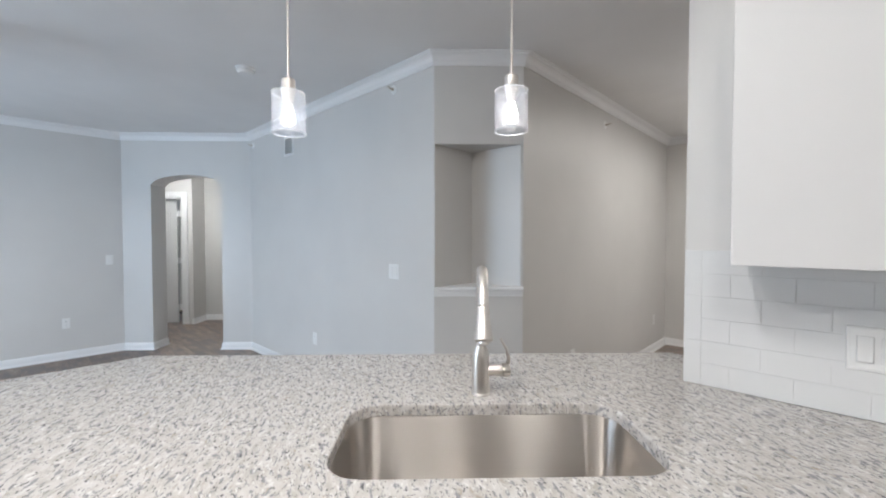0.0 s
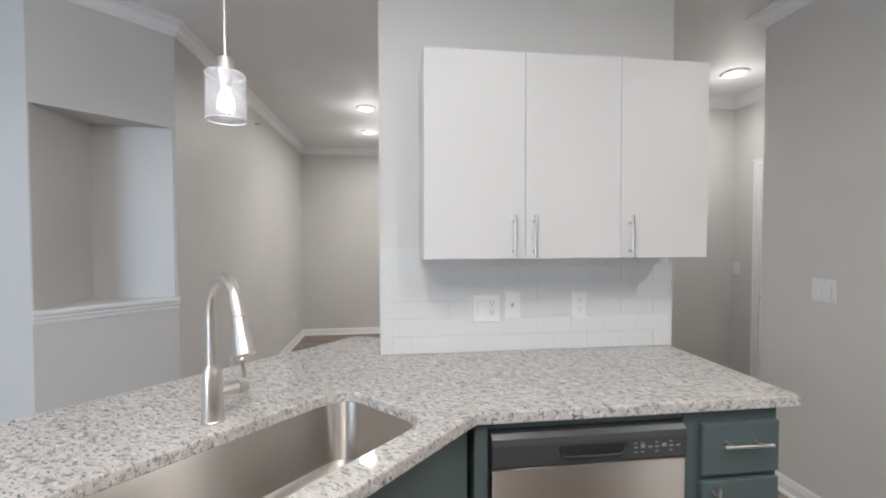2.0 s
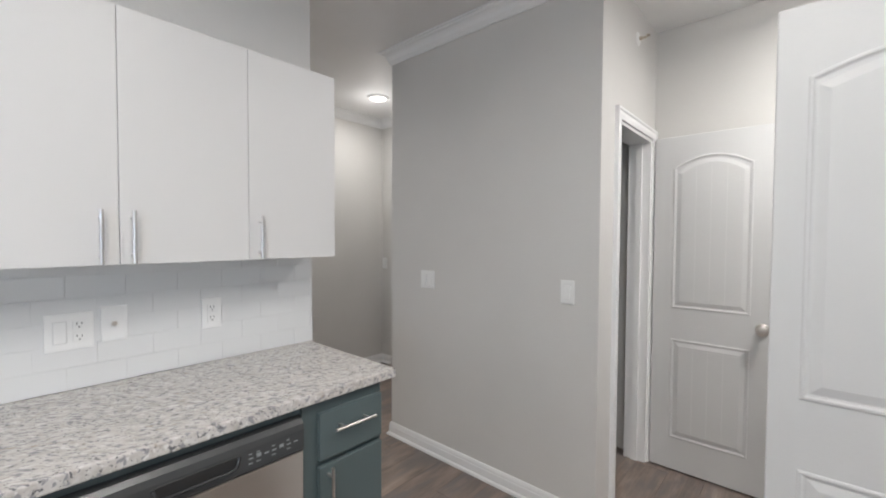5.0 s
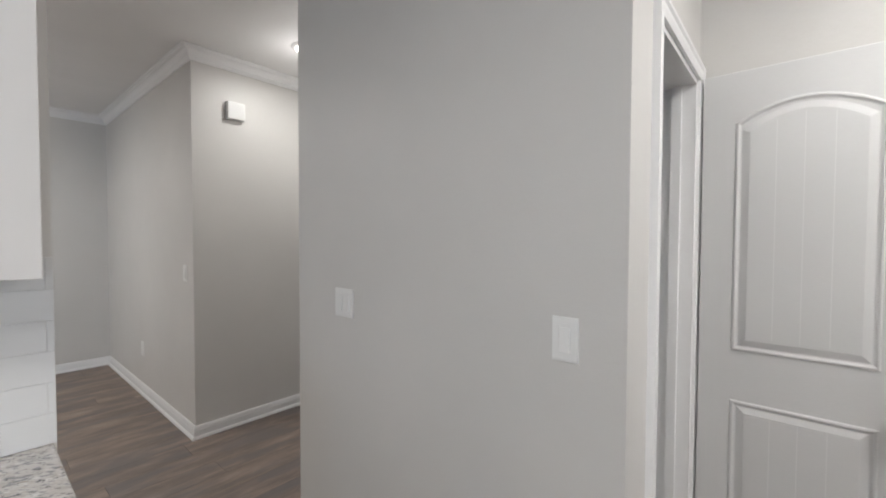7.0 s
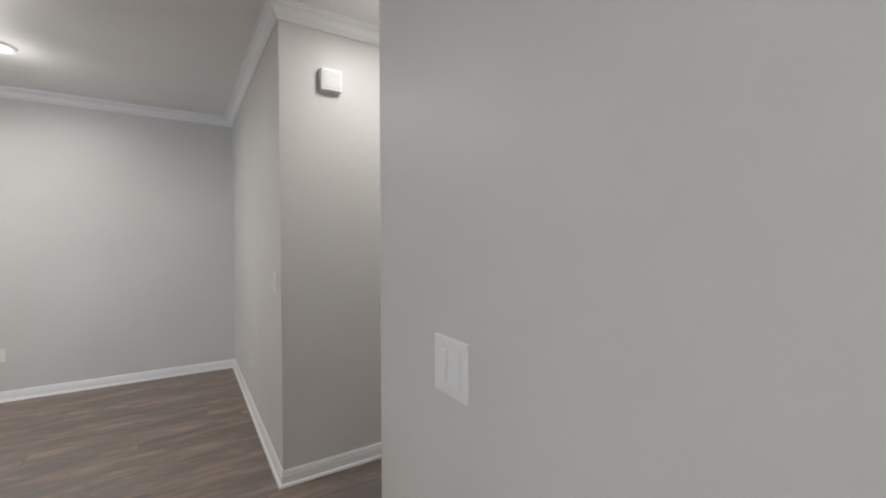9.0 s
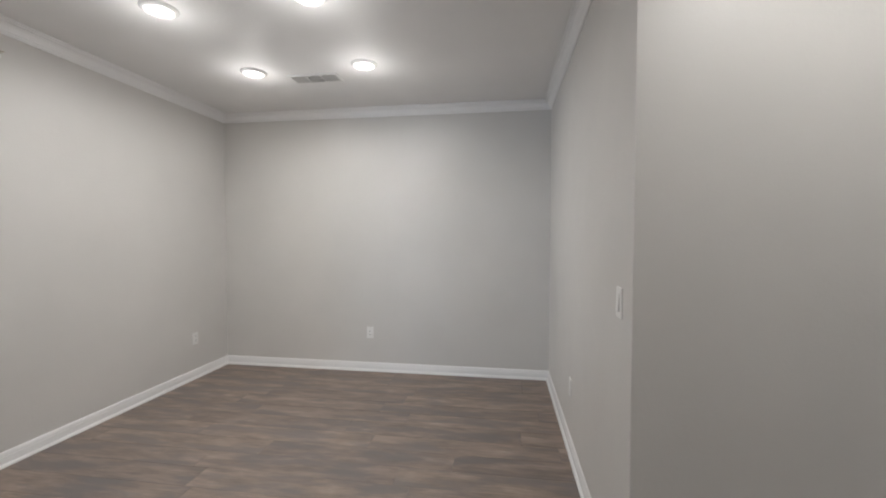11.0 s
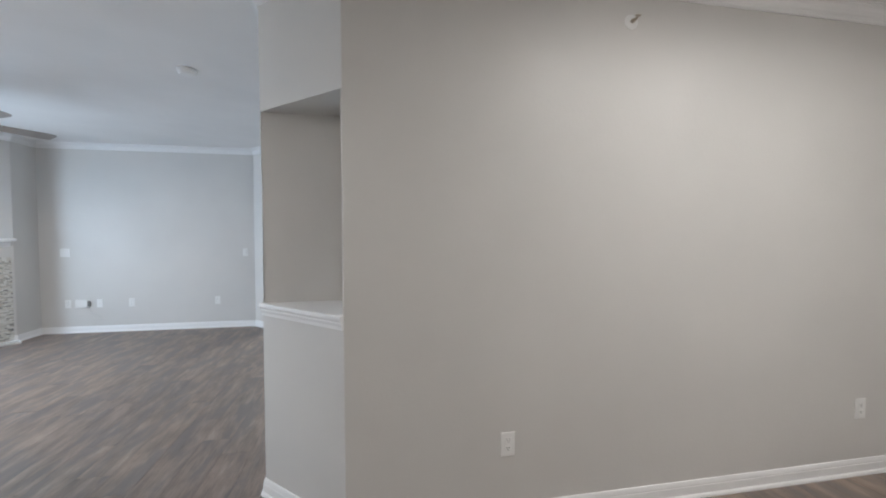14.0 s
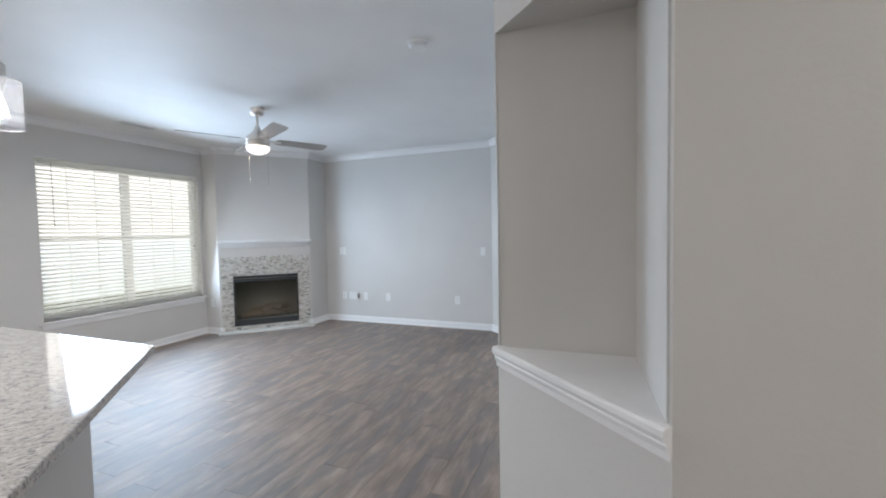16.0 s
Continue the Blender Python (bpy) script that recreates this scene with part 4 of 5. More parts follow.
def ceiling_fan():
    fx, fy = -3.215, -0.535
    t = thing("ceiling_fan", pose(fx, fy, H), "brushed nickel ceiling fan with four grey blades and a lit bowl", "ceiling fan")
    bm = bmesh.new()
    lathe(bm, [(0, 0), (0.068, 0), (0.068, -0.025), (0.06, -0.05), (0.04, -0.066), (0.018, -0.07), (0, -0.07)], 36)
    part("canopy", bm, NICKEL, t, smooth=True)
    bm = bmesh.new()
    tube(bm, [(0, 0, -0.06), (0, 0, -0.19)], 0.0125, 16)
    part("rod", bm, NICKEL, t, smooth=True)
    bm = bmesh.new()
    lathe(bm, [(0, -0.17), (0.022, -0.17), (0.03, -0.195), (0.05, -0.225), (0.075, -0.25), (0.102, -0.264), (0.108, -0.28), (0.108, -0.302), (0.1, -0.308), (0.1, -0.316), (0.11, -0.324), (0.11, -0.338), (0.104, -0.343), (0.11, -0.348), (0.11, -0.366), (0.1, -0.372), (0, -0.372)], 48)
    part("motor_housing", bm, NICKEL, t, smooth=True)
    bm = bmesh.new()
    lathe(bm, [(0.109, -0.37), (0.109, -0.38), (0.1, -0.402), (0.078, -0.424), (0.042, -0.436), (0, -0.44)], 40)
    lathe(bm, [(0, -0.37), (0.109, -0.37)], 40)
    part("light_bowl", bm, FANGLOW, t, "glowing frosted glass bowl", True)
    blade_m = paint("grey_blade", (0.30, 0.27, 0.25), 0.3, 0.05, 0.06)
    for k in range(4):
        turn = pose(0, 0, 0, 0, 0, 150.6 + 90 * k)
        bm = bmesh.new()
        outline = [(0.17, -0.045), (0.22, -0.06), (0.62, -0.072), (0.675, -0.066), (0.69, -0.05), (0.69, 0.05), (0.675, 0.066), (0.62, 0.072), (0.22, 0.06), (0.17, 0.045)]
        vs = [[bm.verts.new((x, y, z)) for x, y in outline] for z in (-0.003, 0.003)]
        bm.faces.new(vs[0])
        bm.faces.new(vs[1])
        for j in range(len(outline)):
            i = (j + 1) % len(outline)
            bm.faces.new((vs[0][j], vs[0][i], vs[1][i], vs[1][j]))
        bmesh.ops.transform(bm, matrix=turn @ Matrix.Translation((0, 0, -0.30)) @ pose(0, 0, 0, -12, 0, 0), verts=bm.verts)
        bl = part("blade", bm, blade_m, t)
        bm = bmesh.new()
        box(bm, (0.10, -0.022, -0.006), (0.22, 0.022, -0.001), 0.002, 1, turn @ Matrix.Translation((0, 0, -0.30)) @ pose(0, 0, 0, -12, 0, 0))
        part("blade_bracket", bm, NICKEL, bl)
    for dx, z in ((0.085, -0.70), (-0.085, -0.67)):
        bm = bmesh.new()
        q = pose(0, 0, 0, 0, 0, 135) @ Vector((dx, 0.06, 0))
        tube(bm, [(q.x, q.y, -0.36), (q.x, q.y, z)], 0.0012, 6)
        chain = part("pull_chain", bm, mat("chain_metal", (0.13, 0.125, 0.12), 0.6, 0.3), t)
        bm = bmesh.new()
        lathe(bm, [(0, 0.03), (0.004, 0.028), (0.006, 0.01), (0.005, 0.0), (0, 0.0)], 10, Matrix.Translation((q.x, q.y, z - 0.03)))
        part("fob", bm, mat("fob_plastic", (0.4, 0.4, 0.39), 0.5), chain, "small white fob", True)


ceiling_fan()
for x, y in ((-0.745, 0.95), (-0.168, 1.459)):
    lamp("pendant_glow", "POINT", pose(x, y, 1.81), 3.4, (1.0, 0.96, 0.92), radius=0.028)
lamp("fan_glow", "AREA", look((-3.215, -0.535, H - 0.455), (-3.215, -0.5349, 0)), 16, (1.0, 0.93, 0.85), size=0.2)


# ---- doors ----
def door_leaf(name, m, w, label, group="", stile=0.105, knob_x=None, top=1.99, z0=0.03):
    """A moulded two-panel door leaf: its hinge edge on x = 0, the leaf along +x, its show face to -y."""
    t = thing(name, m, label, "door", group)
    th = 0.035
    bm = bmesh.new()
    box(bm, (0, 0, z0), (w, th, top), 0.002, 1)
    leaf = part("leaf", bm, DOOR, t)

    def outline(a, b, lo, hi, rise):
        pts = [(a, lo), (b, lo), (b, hi)]
        if rise:
            for k in range(1, 14):
                q = k / 14
                pts.append((b + (a - b) * q, hi + rise * (1 - (2 * q - 1) ** 2)))
        return pts + [(a, hi)]

    stand = Matrix(((1, 0, 0, 0), (0, 0, -1, 0), (0, 1, 0, 0), (0, 0, 0, 1)))
    for lo, hi, rise in ((0.995, 1.805, 0.062), (0.225, 0.805, 0.0)):
        pts = outline(stile, w - stile, lo, hi, rise)
        ring = bmesh.new()
        sweep(ring, [(-0.004, 0.0), (-0.004, 0.002), (0.0, 0.0042), (0.005, 0.0042), (0.009, 0.0017), (0.013, 0.0005), (0.013, 0.0)], pts, True)
        bmesh.ops.transform(ring, matrix=stand, verts=ring.verts)
        part("panel_moulding", ring, DOOR, leaf)
        s2 = stile + 0.038
        pts2 = outline(s2, w - s2, lo + 0.038, hi - 0.036, rise * 0.9)
        pb = bmesh.new()
        sweep(pb, [(-0.022, 0.0), (0.0, 0.0058), (0.003, 0.0058), (0.003, 0.0)], pts2, True)
        field = [pb.verts.new((x, z, 0.0057)) for x, z in pts2]
        pb.faces.new(field)
        bmesh.ops.transform(pb, matrix=stand, verts=pb.verts)
        panel = part("panel", pb, DOOR, leaf)
        # Slightly raised strips in place of cut grooves, the groove shade put into colour.
        n = 4
        for k in range(1, n):
            x = s2 + (w - 2 * s2) * k / n
            gr = bmesh.new()
            box(gr, (x - 0.0012, -0.0056, lo + 0.045), (x + 0.0012, -0.0061, hi - 0.04 + rise * 0.8 * (1 - (2 * k / n - 1) ** 2)))
            part("groove", gr, mat("groove_shade", (0.76, 0.76, 0.76), 0.5), panel)
    if knob_x:
        kb = bmesh.new()
        lathe(kb, [(0, 0), (0.031, 0), (0.031, 0.004), (0.026, 0.009), (0.012, 0.012), (0.011, 0.03), (0.018, 0.036), (0.0265, 0.046), (0.027, 0.056), (0.02, 0.066), (0.008, 0.07), (0, 0.07)], 28, Matrix.Translation((knob_x, 0, 0.925)) @ pose(0, 0, 0, 90, 0, 0))
        part("door_knob", kb, NICKEL, t, "round satin nickel door knob", True)
    return t


def casing(name, a, b, top, m, label, width=0.062, sides=(True, True), depth=0.12):
    """Door trim round an opening from a to b along x, on the face that looks to -y, with jambs that reach back."""
    t = thing(name, m, label, "door frame", "", "structure")
    prof = [(0, 0), (0, 0.014), (width * 0.35, 0.018), (width * 0.7, 0.014), (width * 0.8, 0.02), (width, 0.02), (width, 0)]
    stand = Matrix(((1, 0, 0, 0), (0, 0, -1, 0), (0, 1, 0, 0), (0, 0, 0, 1)))
    path = [(b, 0), (b, top), (a, top), (a, 0)]
    if not sides[1]:
        path = path[1:]
    bm = bmesh.new()
    sweep(bm, [(-o, z) for o, z in prof], path)
    bmesh.ops.transform(bm, matrix=stand, verts=bm.verts)
    part("casing", bm, TRIM, t)
    bm = bmesh.new()
    box(bm, (a - 0.001, -0.002, 0), (a + 0.018, depth + 0.004, top))
    part("jamb", bm, TRIM, t)
    bm = bmesh.new()
    box(bm, (b - 0.018, -0.002, 0), (b + 0.001, depth + 0.004, top))
    part("jamb", bm, TRIM, t)
    bm = bmesh.new()
    box(bm, (a + 0.018, -0.002, top - 0.018), (b - 0.018, depth + 0.004, top + 0.001))
    part("head_jamb", bm, TRIM, t)
    bm = bmesh.new()
    for q in (a + 0.018, b - 0.03):
        box(bm, (q, 0.045, 0), (q + 0.012, 0.08, top - 0.018))
    part("door_stop", bm, TRIM, t)
    return t


# The closet with its open door, and the second open door.
casing("door_frame_1", 2.655, 3.235, 1.99, pose(0, SW0, 0), "white moulded door casing round the closet opening", 0.055)
door_leaf("closet_door", pose(3.235, 0.772, 0, 0, 0, -90), 0.578, "white two-panel moulded closet door standing open", "interior doors", 0.105, 0.53)
door_leaf("pantry_door", pose(1.925, 0.155, 0, 0, 0, -90), 0.76, "white two-panel moulded door standing open", "interior doors", 0.068)
# Entry door.
casing("door_frame_2", 2.46 - 2.87, 3.335 - 2.87, 2.0, pose(HX, 2.87, 0, 0, 0, -90), "white casing round the entry door", 0.062)
entry = door_leaf("entry_door", pose(HX + 0.035, 3.315, 0, 0, 0, -90), 0.84, "white closed entry door with two bolts and a lever", "", 0.11, top=1.985)
for z in (1.143, 1.007):
    bm = bmesh.new()
    lathe(bm, [(0, 0), (0.032, 0), (0.03, 0.012), (0.014, 0.016), (0.012, 0.022), (0, 0.022)], 24, Matrix.Translation((0.052, 0, z)) @ pose(0, 0, 0, 90, 0, 0))
    bolt = part("deadbolt", bm, NICKEL, entry, "round nickel deadbolt", True)
    bm = bmesh.new()
    box(bm, (0.048, -0.02, z - 0.018), (0.056, -0.034, z + 0.018), 0.003, 2)
    part("thumb_turn", bm, NICKEL, bolt)
bm = bmesh.new()
lathe(bm, [(0, 0), (0.032, 0), (0.03, 0.009), (0.012, 0.013), (0.011, 0.048), (0, 0.048)], 24, Matrix.Translation((0.052, 0, 0.872)) @ pose(0, 0, 0, 90, 0, 0))
rose = part("rose", bm, NICKEL, entry, "round nickel rose", True)
bm = bmesh.new()
tube(bm, [(0.048, -0.05, 0.872), (0.08, -0.052, 0.873), (0.12, -0.05, 0.87), (0.158, -0.044, 0.866)], [0.0095, 0.009, 0.008, 0.0065], 12)
part("lever", bm, NICKEL, rose, "slim nickel door lever", True)
# Door in the passage behind the arch.
casing("door_frame_3", -0.86, -0.16, 2.03, pose(*uv(-3.17, 6.33), 0, 0, 0, 45), "white casing round the passage door", 0.09, depth=0.1)
passage = door_leaf("passage_door", pose(*uv(-4.0, 6.385), 0, 0, 0, 45 + 1.5), 0.545, "white passage door standing slightly open", "interior doors", 0.1)
for z in (0.28, 1.03, 1.78):
    bm = bmesh.new()
    tube(bm, [(0.56, -0.004, z - 0.045), (0.56, -0.004, z + 0.045)], 0.008, 10)
    box(bm, (0.544, 0.0, z - 0.045), (0.635, 0.003, z + 0.045))
    part("hinge", bm, TRIM, passage, "painted butt hinge", True)
# Shelves in the pantry.
wall("wall_pantry", (3.95, -0.95), (3.95, 0.4), GREY, 0.1)
wall("wall_pantry_side", (3.95, 0.3), (BX + 0.12, 0.3), GREY, 0.1)
wall("wall_pantry_side", (BX + 0.12, -0.85), (3.95, -0.85), GREY, 0.1)
for z in (0.5, 0.85, 1.2, 1.55, 1.9):
    bm = bmesh.new()
    box(bm, (3.55, -0.849, z), (3.949, 0.299, z + 0.018), 0.002, 1)
    solid("pantry_shelf", bm, TRIM, "white painted pantry shelf board", "shelf")

# ---- window, blind and outside ----
def window():
    t = thing("window_1", pose((WX0 + WX1) / 2, YS, WZ0), "white double window with grid panes behind a blind", "window", "", "structure")
    w, h = (WX1 - WX0) / 2, WZ1 - WZ0
    bm = bmesh.new()
    for a, b in (((-w, 0), (-w + 0.045, h)), ((w - 0.045, 0), (w, h)), ((-w + 0.045, h - 0.045), (w - 0.045, h)), ((-w + 0.045, 0), (w - 0.045, 0.045)), ((-0.042, 0.045), (0.042, h - 0.045))):
        box(bm, (a[0], -0.15, a[1]), (b[0], -0.08, b[1]), 0.003, 1)
    fr = part("window_frame", bm, PLASTIC, t)
    for x0, x1 in ((-w + 0.045, -0.042), (0.042, w - 0.045)):
        for z0, z1 in ((0.045, h / 2), (h / 2, h - 0.045)):
            bm = bmesh.new()
            zm = (z0 + z1) / 2
            box(bm, (x0, -0.13, z0), (x1, -0.10, z0 + 0.014))
            box(bm, (x0, -0.13, z1 - 0.014), (x1, -0.10, z1))
            box(bm, (x0, -0.125, zm - 0.003), (x1, -0.105, zm + 0.003))
            for k in (1, 2):
                xm = x0 + (x1 - x0) * k / 3
                box(bm, (xm - 0.0025, -0.124, z0 + 0.014), (xm + 0.0025, -0.106, z1 - 0.014))
            sash = part("sash", bm, PLASTIC, t)
            bm = bmesh.new()
            box(bm, (x0, -0.117, z0 + 0.014), (x1, -0.113, z1 - 0.014))
            g = part("pane", bm, PANE, sash, "clear glass pane")
            g.visible_shadow = False
    bm = bmesh.new()
    box(bm, (-w - 0.05, -0.075, -0.028), (w + 0.05, 0.035, 0.0), 0.006, 3)
    part("window_sill", bm, TRIM, t)
    bm = bmesh.new()
    box(bm, (-w - 0.02, 0.0, -0.085), (w + 0.02, 0.014, -0.028), 0.003, 1)
    part("apron", bm, TRIM, t)


window()


def blind():
    t = thing("window_blind", pose((WX0 + WX1) / 2, YS, WZ1), "white horizontal slat blind with open slats", "window blind")
    w, h = (WX1 - WX0) / 2 - 0.008, WZ1 - WZ0
    slat_m = mat("blind_slat", (0.86, 0.86, 0.85), 0.4)
    n = Net(slat_m)
    glow_through, both = n.add("BsdfTranslucent"), n.add("MixShader")
    glow_through.inputs["Color"].default_value = (0.9, 0.9, 0.88, 1)
    both.inputs[0].default_value = 0.82
    n.link(n.b.outputs[0], both.inputs[1]).link(glow_through.outputs[0], both.inputs[2])
    n.link(both.outputs[0], slat_m.node_tree.nodes["Material Output"].inputs["Surface"])
    bm = bmesh.new()
    box(bm, (-w, -0.068, -0.055), (w, 0.0, -0.002), 0.006, 2)
    part("head_rail", bm, slat_m, t)
    bm = bmesh.new()
    sec = [(-0.025 + 0.05 * k / 6, 0.004 * (1 - (2 * k / 6 - 1) ** 2)) for k in range(7)]
    sec = sec + [(y, z - 0.0025) for y, z in sec[::-1]]
    ends = [[bm.verts.new((x, y, z)) for y, z in sec] for x in (-w, w)]
    bm.faces.new(ends[0])
    bm.faces.new(ends[1])
    for k in range(len(sec)):
        j = (k + 1) % len(sec)
        bm.faces.new((ends[0][k], ends[0][j], ends[1][j], ends[1][k]))
    me = finish("slat", bm, slat_m, True)
    z, k = -0.078, 0
    while z > -h + 0.05:
        ob = new("slat", me)
        ob.parent = t
        ob.matrix_local = pose(0, -0.036, z, -30 + 2.0 * math.sin(k * 1.7), 0, 0.05 * math.sin(k * 2.3))
        z -= 0.043
        k += 1
    bm = bmesh.new()
    box(bm, (-w, -0.06, -h + 0.006), (w, -0.012, -h + 0.03), 0.005, 2)
    part("bottom_rail", bm, slat_m, t)
    cord_m = mat("blind_cord", (0.6, 0.6, 0.58), 0.7)
    for x in (-w * 0.88, -w * 0.62, -w * 0.36, w * 0.36, w * 0.62, w * 0.88):
        bm = bmesh.new()
        for y in (-0.064, -0.008):
            tube(bm, [(x, y, -0.05), (x, y, -h + 0.02)], 0.0012, 6)
        part("ladder_cord", bm, cord_m, t)
    bm = bmesh.new()
    tube(bm, [(w - 0.12, 0.006, -0.05), (w - 0.122, 0.009, -0.72)], 0.004, 8)
    part("tilt_wand", bm, mat("wand", (0.35, 0.35, 0.33), 0.3), t, "thin grey tilt wand", True)
    bm = bmesh.new()
    tube(bm, [(-w + 0.1, 0.005, -0.05), (-w + 0.1, 0.008, -0.95)], 0.0016, 6)
    cord = part("pull_cord", bm, cord_m, t)
    bm = bmesh.new()
    lathe(bm, [(0, 0.03), (0.006, 0.026), (0.01, 0.0), (0, 0.0)], 10, Matrix.Translation((-w + 0.1, 0.008, -0.98)))
    part("tassel", bm, mat("tassel", (0.4, 0.4, 0.38), 0.5), cord, "small grey tassel", True)


blind()

bm = bmesh.new()
box(bm, (-400, -400, -0.5), (400, -2.85, -0.4))
solid("ground", bm, paint("lawn", (0.10, 0.14, 0.06), 0.9, 0.3, 0.3), "pale green ground outside the window", "ground", "structure")


def backdrop():
    bm = bmesh.new()
    box(bm, (-22, -12.1, -0.4), (12, -12, 4.6))
    m = mat("outside_glow", (0.8, 0.8, 0.8), 0.9)
    n = Net(m)
    z = n.add("SeparateXYZ")
    n.link(n.coords(), z.inputs[0])
    mr = n.add("MapRange", From_Min=-0.4, From_Max=4.0)
    n.link(z.outputs[2], mr.inputs[0])
    c = n.ramp(mr.outputs[0], [(0.0, (0.44, 0.55, 0.53)), (0.22, (0.47, 0.57, 0.60)), (0.36, (0.50, 0.59, 0.62)), (0.44, (0.63, 0.59, 0.53)), (1.0, (0.66, 0.62, 0.56))])
    n.link(c, n.b.inputs["Emission Color"])
    n.b.inputs["Emission Strength"].default_value = 1.5
    solid("backdrop", bm, m, "bright hazy daylight beyond the window", "backdrop", "structure")


backdrop()


# ---- fireplace ----
def fireplace():
    a, b = Vector(FP_B), Vector(FP_A)
    d = (b - a).normalized()
    t = thing("fireplace", pose(a.x, a.y, 0, 0, 0, math.degrees(math.atan2(d.y, d.x)) + 180), "gas fireplace with mosaic surround, white mantel and marble hearth", "fireplace")
    # In these axes the face looks to -y and x runs from B (0) to A (-1.26).
    X = lambda s: -s
    bm = bmesh.new()
    prof = [(0, z + 0.012) for z in (1.23,)] + [(0.02, 1.242), (0.03, 1.257), (0.05, 1.267), (0.06, 1.287), (0.085, 1.297), (0.10, 1.302), (0.10, 1.312), (0, 1.312)]
    sweep(bm, prof, [(-0.03, 0), (-1.222, 0)])
    box(bm, (0.008, 0, 1.312), (-1.25, -0.14, 1.344), 0.004, 2)
    part("mantel", bm, TRIM, t, "white moulded mantel shelf")
    bm = bmesh.new()
    box(bm, (0.012, -0.001, F0 - 0.005), (-1.264, -0.155, F0 + 0.025), 0.004, 2)
    marble = paint("pale_marble", (0.62, 0.61, 0.57), 0.2, 0.03, 0.12)
    part("hearth", bm, marble, t, "pale marble hearth slab")
    stone = mat("mosaic_stone", (0.6, 0.58, 0.54), 0.35)
    n = Net(stone)
    isl = n.add("NewGeometry")
    n.color(n.ramp(isl.outputs["Random Per Island"], [(0.0, (0.17, 0.17, 0.17)), (0.14, (0.42, 0.40, 0.36)), (0.4, (0.62, 0.60, 0.55)), (0.7, (0.72, 0.71, 0.68)), (1.0, (0.50, 0.45, 0.38))]))
    rng = random.Random(5)
    verts, faces = [], []
    for row in range(68):
        z = F0 + 0.026 + row * 0.0156
        s = 0.025 - rng.random() * 0.03
        while s < 1.215:
            wdt = rng.uniform(0.018, 0.055)
            s0, s1 = max(s, 0.025), min(s + wdt - 0.0015, 1.225)
            s += wdt
            if s1 - s0 < 0.004:
                continue
            if z + 0.015 > 0.10 and z < 0.835 and s1 > 0.19 and s0 < 1.075:
                if s0 < 0.19 < s1:
                    s1 = 0.19
                elif s0 < 1.075 < s1:
                    s0 = 1.075
                else:
                    continue
            y = -rng.uniform(0.008, 0.013)
            k = len(verts)
            verts += [(-s0, 0, z), (-s1, 0, z), (-s1, 0, z + 0.0142), (-s0, 0, z + 0.0142), (-s0, y, z), (-s1, y, z), (-s1, y, z + 0.0142), (-s0, y, z + 0.0142)]
            faces += [(k + 4, k + 5, k + 6, k + 7), (k, k + 1, k + 5, k + 4), (k + 1, k + 2, k + 6, k + 5), (k + 2, k + 3, k + 7, k + 6), (k + 3, k, k + 4, k + 7)]
    me = bpy.data.meshes.new("mosaic_tiles")
    me.from_pydata(verts, [], faces)
    me.materials.append(stone)
    ob = new("mosaic_surround", me)
    ob.parent = t
    tagged(ob, "grey and cream stone strip mosaic", kind="stuff")
    # Firebox
    x0, x1, z0, z1 = -1.071, -0.194, 0.105, 0.83
    bm = bmesh.new()
    for p, q in (((x0, z1 - 0.035), (x1, z1)), ((x0, z1 - 0.085), (x1, z1 - 0.045)), ((x0, z0), (x1, z0 + 0.085)), ((x0, z0 + 0.095), (x1, z0 + 0.108)), ((x0, z0 + 0.085), (x0 + 0.02, z1 - 0.085)), ((x1 - 0.02, z0 + 0.085), (x1, z1 - 0.085))):
        box(bm, (p[0], -0.018, p[1]), (q[0], 0.01, q[1]), 0.002, 1)
    part("metal_frame", bm, BLACK, t, "black metal firebox frame")
    bm = bmesh.new()
    for p, q in (((x0, 0.4, z0), (x1, 0.41, z1)), ((x0 - 0.01, 0.0, z0), (x0, 0.4, z1)), ((x1, 0.0, z0), (x1 + 0.01, 0.4, z1)), ((x0, 0.0, z0 + 0.0), (x1, 0.4, z0 + 0.08)), ((x0, 0.0, z1 - 0.03), (x1, 0.4, z1))):
        box(bm, p, q)
    part("firebox", bm, paint("firebrick", (0.42, 0.40, 0.33), 0.8, 0.3, 0.2), t, "soot-grey firebrick box")
    log_m = paint("ceramic_log", (0.28, 0.23, 0.17), 0.9, 0.6, 0.3, size=30)
    for pts, r in ((((-0.95, 0.2, 0.22), (-0.65, 0.17, 0.24), (-0.32, 0.22, 0.22)), 0.05), (((-0.85, 0.28, 0.27), (-0.6, 0.2, 0.33), (-0.45, 0.12, 0.30)), 0.04), (((-0.7, 0.12, 0.27), (-0.55, 0.2, 0.33), (-0.35, 0.3, 0.30)), 0.035)):
        bm = bmesh.new()
        tube(bm, pts, [r, r * 1.1, r * 0.9], 10)
        part("gas_log", bm, log_m, t, "dark ceramic log", True)
    bm = bmesh.new()
    box(bm, (x0 + 0.02, -0.002, z0 + 0.108), (x1 - 0.02, 0.002, z1 - 0.085))
    gl = part("glass_front", bm, clear_glass("smoked_glass", (0.5, 0.5, 0.5)), t, "dark glass front")
    gl.visible_shadow = False


fireplace()


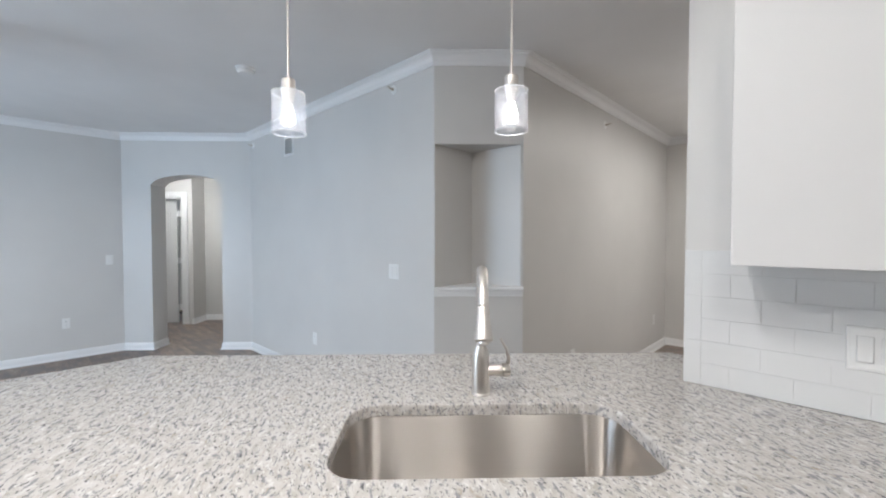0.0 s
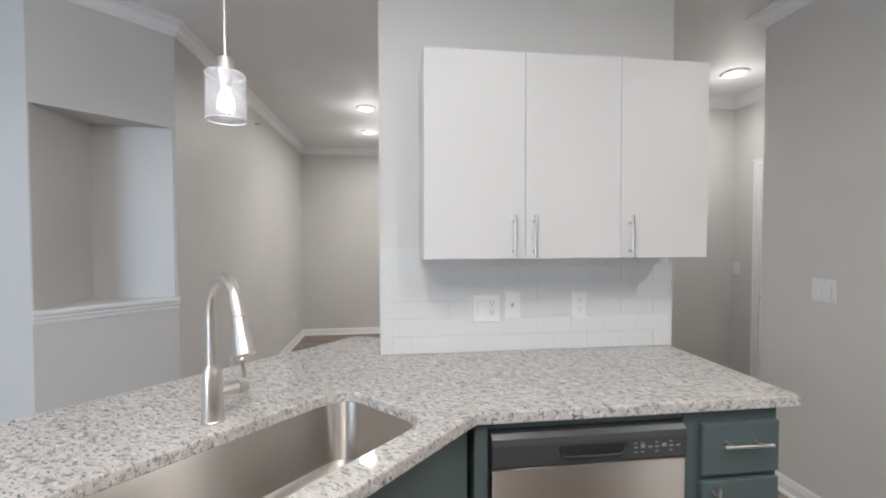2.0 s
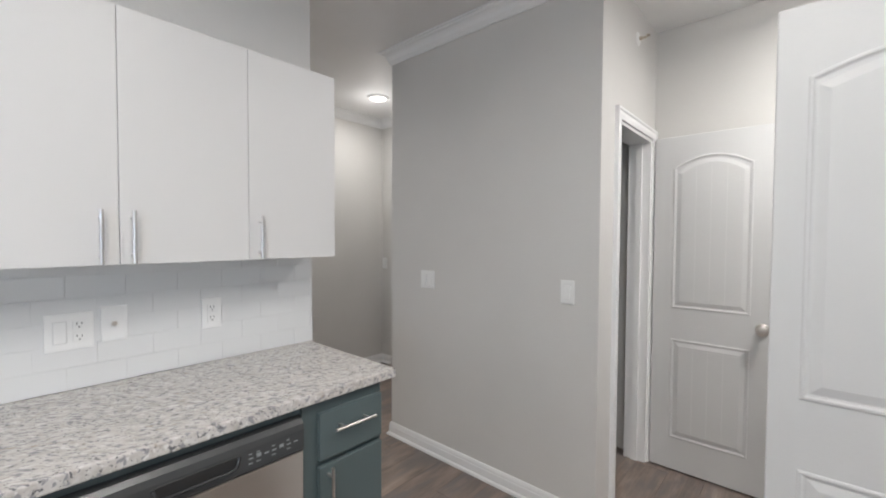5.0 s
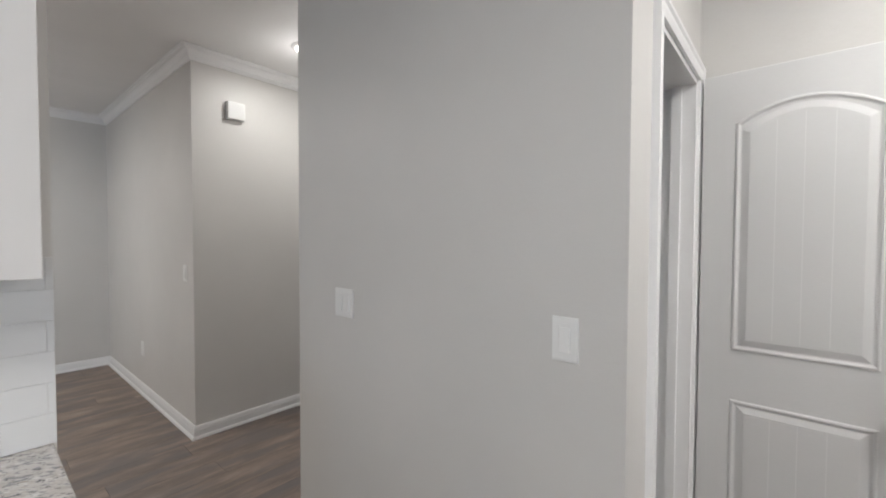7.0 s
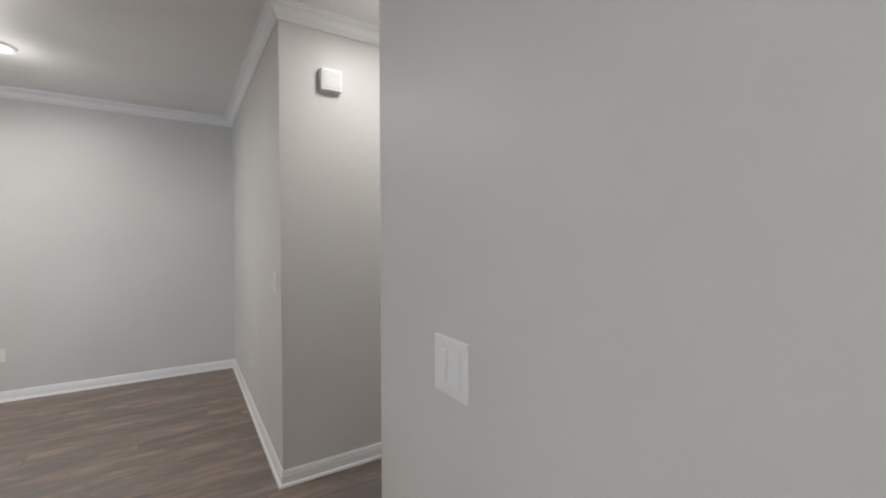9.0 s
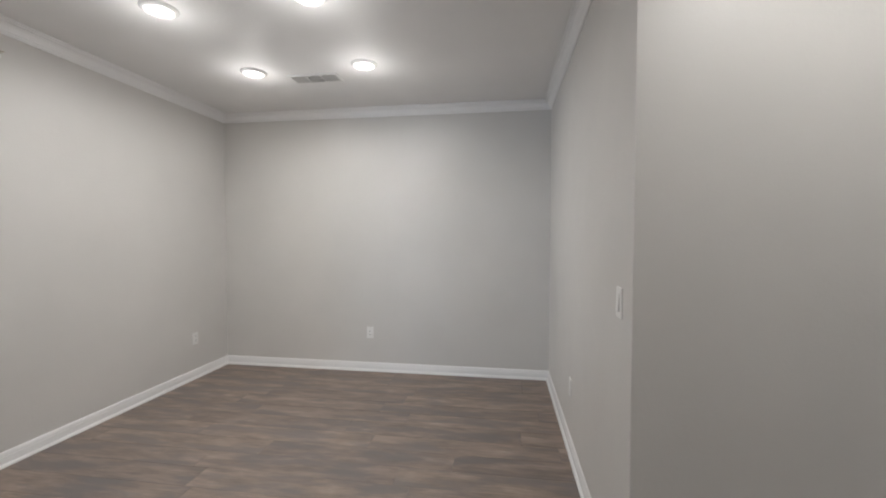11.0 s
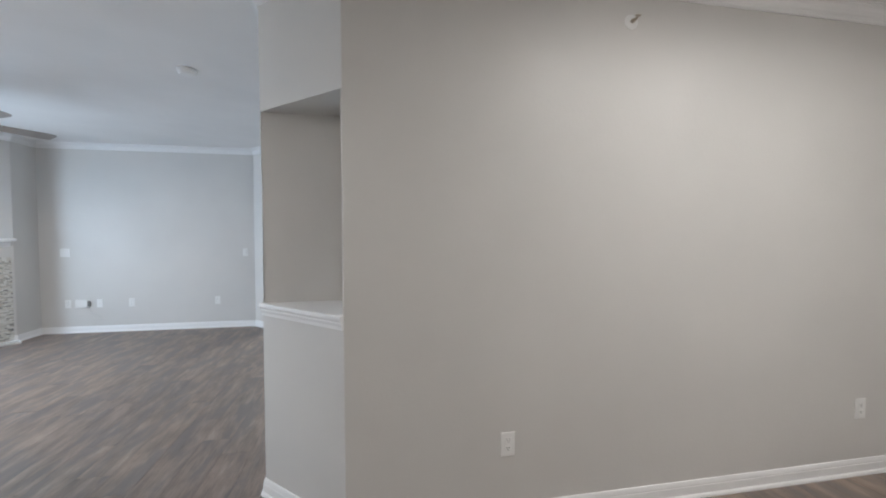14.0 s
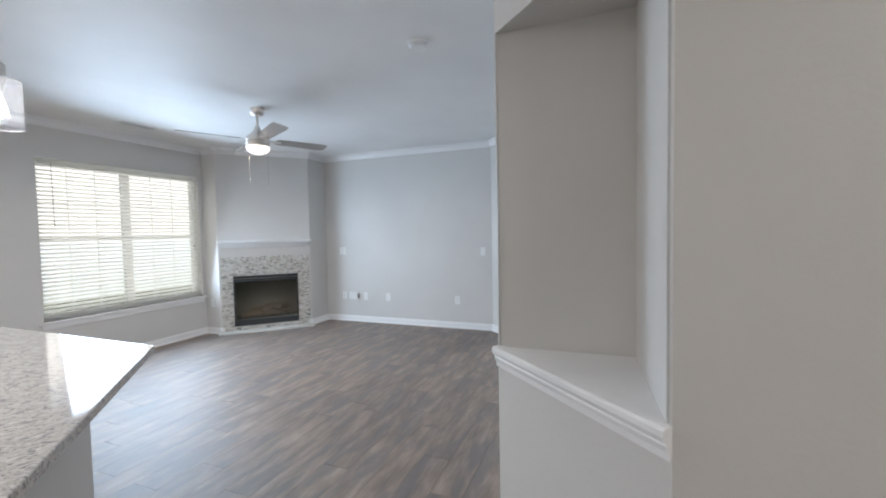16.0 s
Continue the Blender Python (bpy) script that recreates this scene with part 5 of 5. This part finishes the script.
# ---- floor planks ----
def plank_mesh(length, width=0.179):
    bm = bmesh.new()
    box(bm, (0, 0, -0.012), (length, width, 0.0))
    for v in bm.verts:
        if v.co.z > -0.006:
            v.co.x += 0.0006 if v.co.x < length / 2 else -0.0006
            v.co.y += 0.0006 if v.co.y < width / 2 else -0.0006
        else:
            v.co.z = -0.0115
    return finish("plank", bm, FLOOR)


def lay_floor():
    rng = random.Random(3)
    ground = bpy.data.objects["floor"]
    pw, pl = 0.1795, 1.22
    zones = [(XW - 0.02, 2.45, YS, 3.62, True), (-0.93, 2.42, 2.2, DN + 0.02, True), (2.3, 3.55, 0.7, 3.65, True), (2.3, 3.95, -0.9, 0.9, True), (-7.9, -4.3, 1.1, 4.1, False)]
    full, rest_v, rest_f, count = plank_mesh(pl - 0.0008), [], [], 0
    cell = [(c.co.x, c.co.y, c.co.z) for c in full.vertices]
    polys = [tuple(p.vertices) for p in full.polygons]
    for r in range(52):
        y = YS - 0.05 + r * pw
        x = -8.1 - rng.random() * pl
        while x < 4.1:
            near = x > -3.4 and x < 3.7
            here = [(a, b) for a, b, c, d, _ in zones if x + pl > a and x < b and y + pw > c and y < d]
            seen_here = bool(here)
            lo, hi = (max(x, min(a for a, b in here)), min(x + pl, max(b for a, b in here))) if here else (x, x)
            whole = hi - lo > pl - 1e-6
            inside_other = y > 2.45 and x + pl < -0.95 and x > -4.0
            if seen_here and not inside_other:
                if whole and near and count < 290 and not (x < -0.8 and y > 2.6):
                    ob = new("plank", full)
                    ob.location = (x, y, F0)
                    ob.parent = ground
                    count += 1
                else:
                    k = len(rest_v)
                    rest_v += [(lo + a * (hi - lo) / pl, b + y, c + F0) for a, b, c in cell]
                    rest_f += [tuple(i + k for i in p) for p in polys]
            x += pl
    me = bpy.data.meshes.new("far_planks")
    me.from_pydata(rest_v, [], rest_f)
    me.materials.append(FLOOR)
    ob = new("far_planks", me)
    ob.parent = ground
    tagged(ob, "grey-brown planks", kind="stuff")


lay_floor()
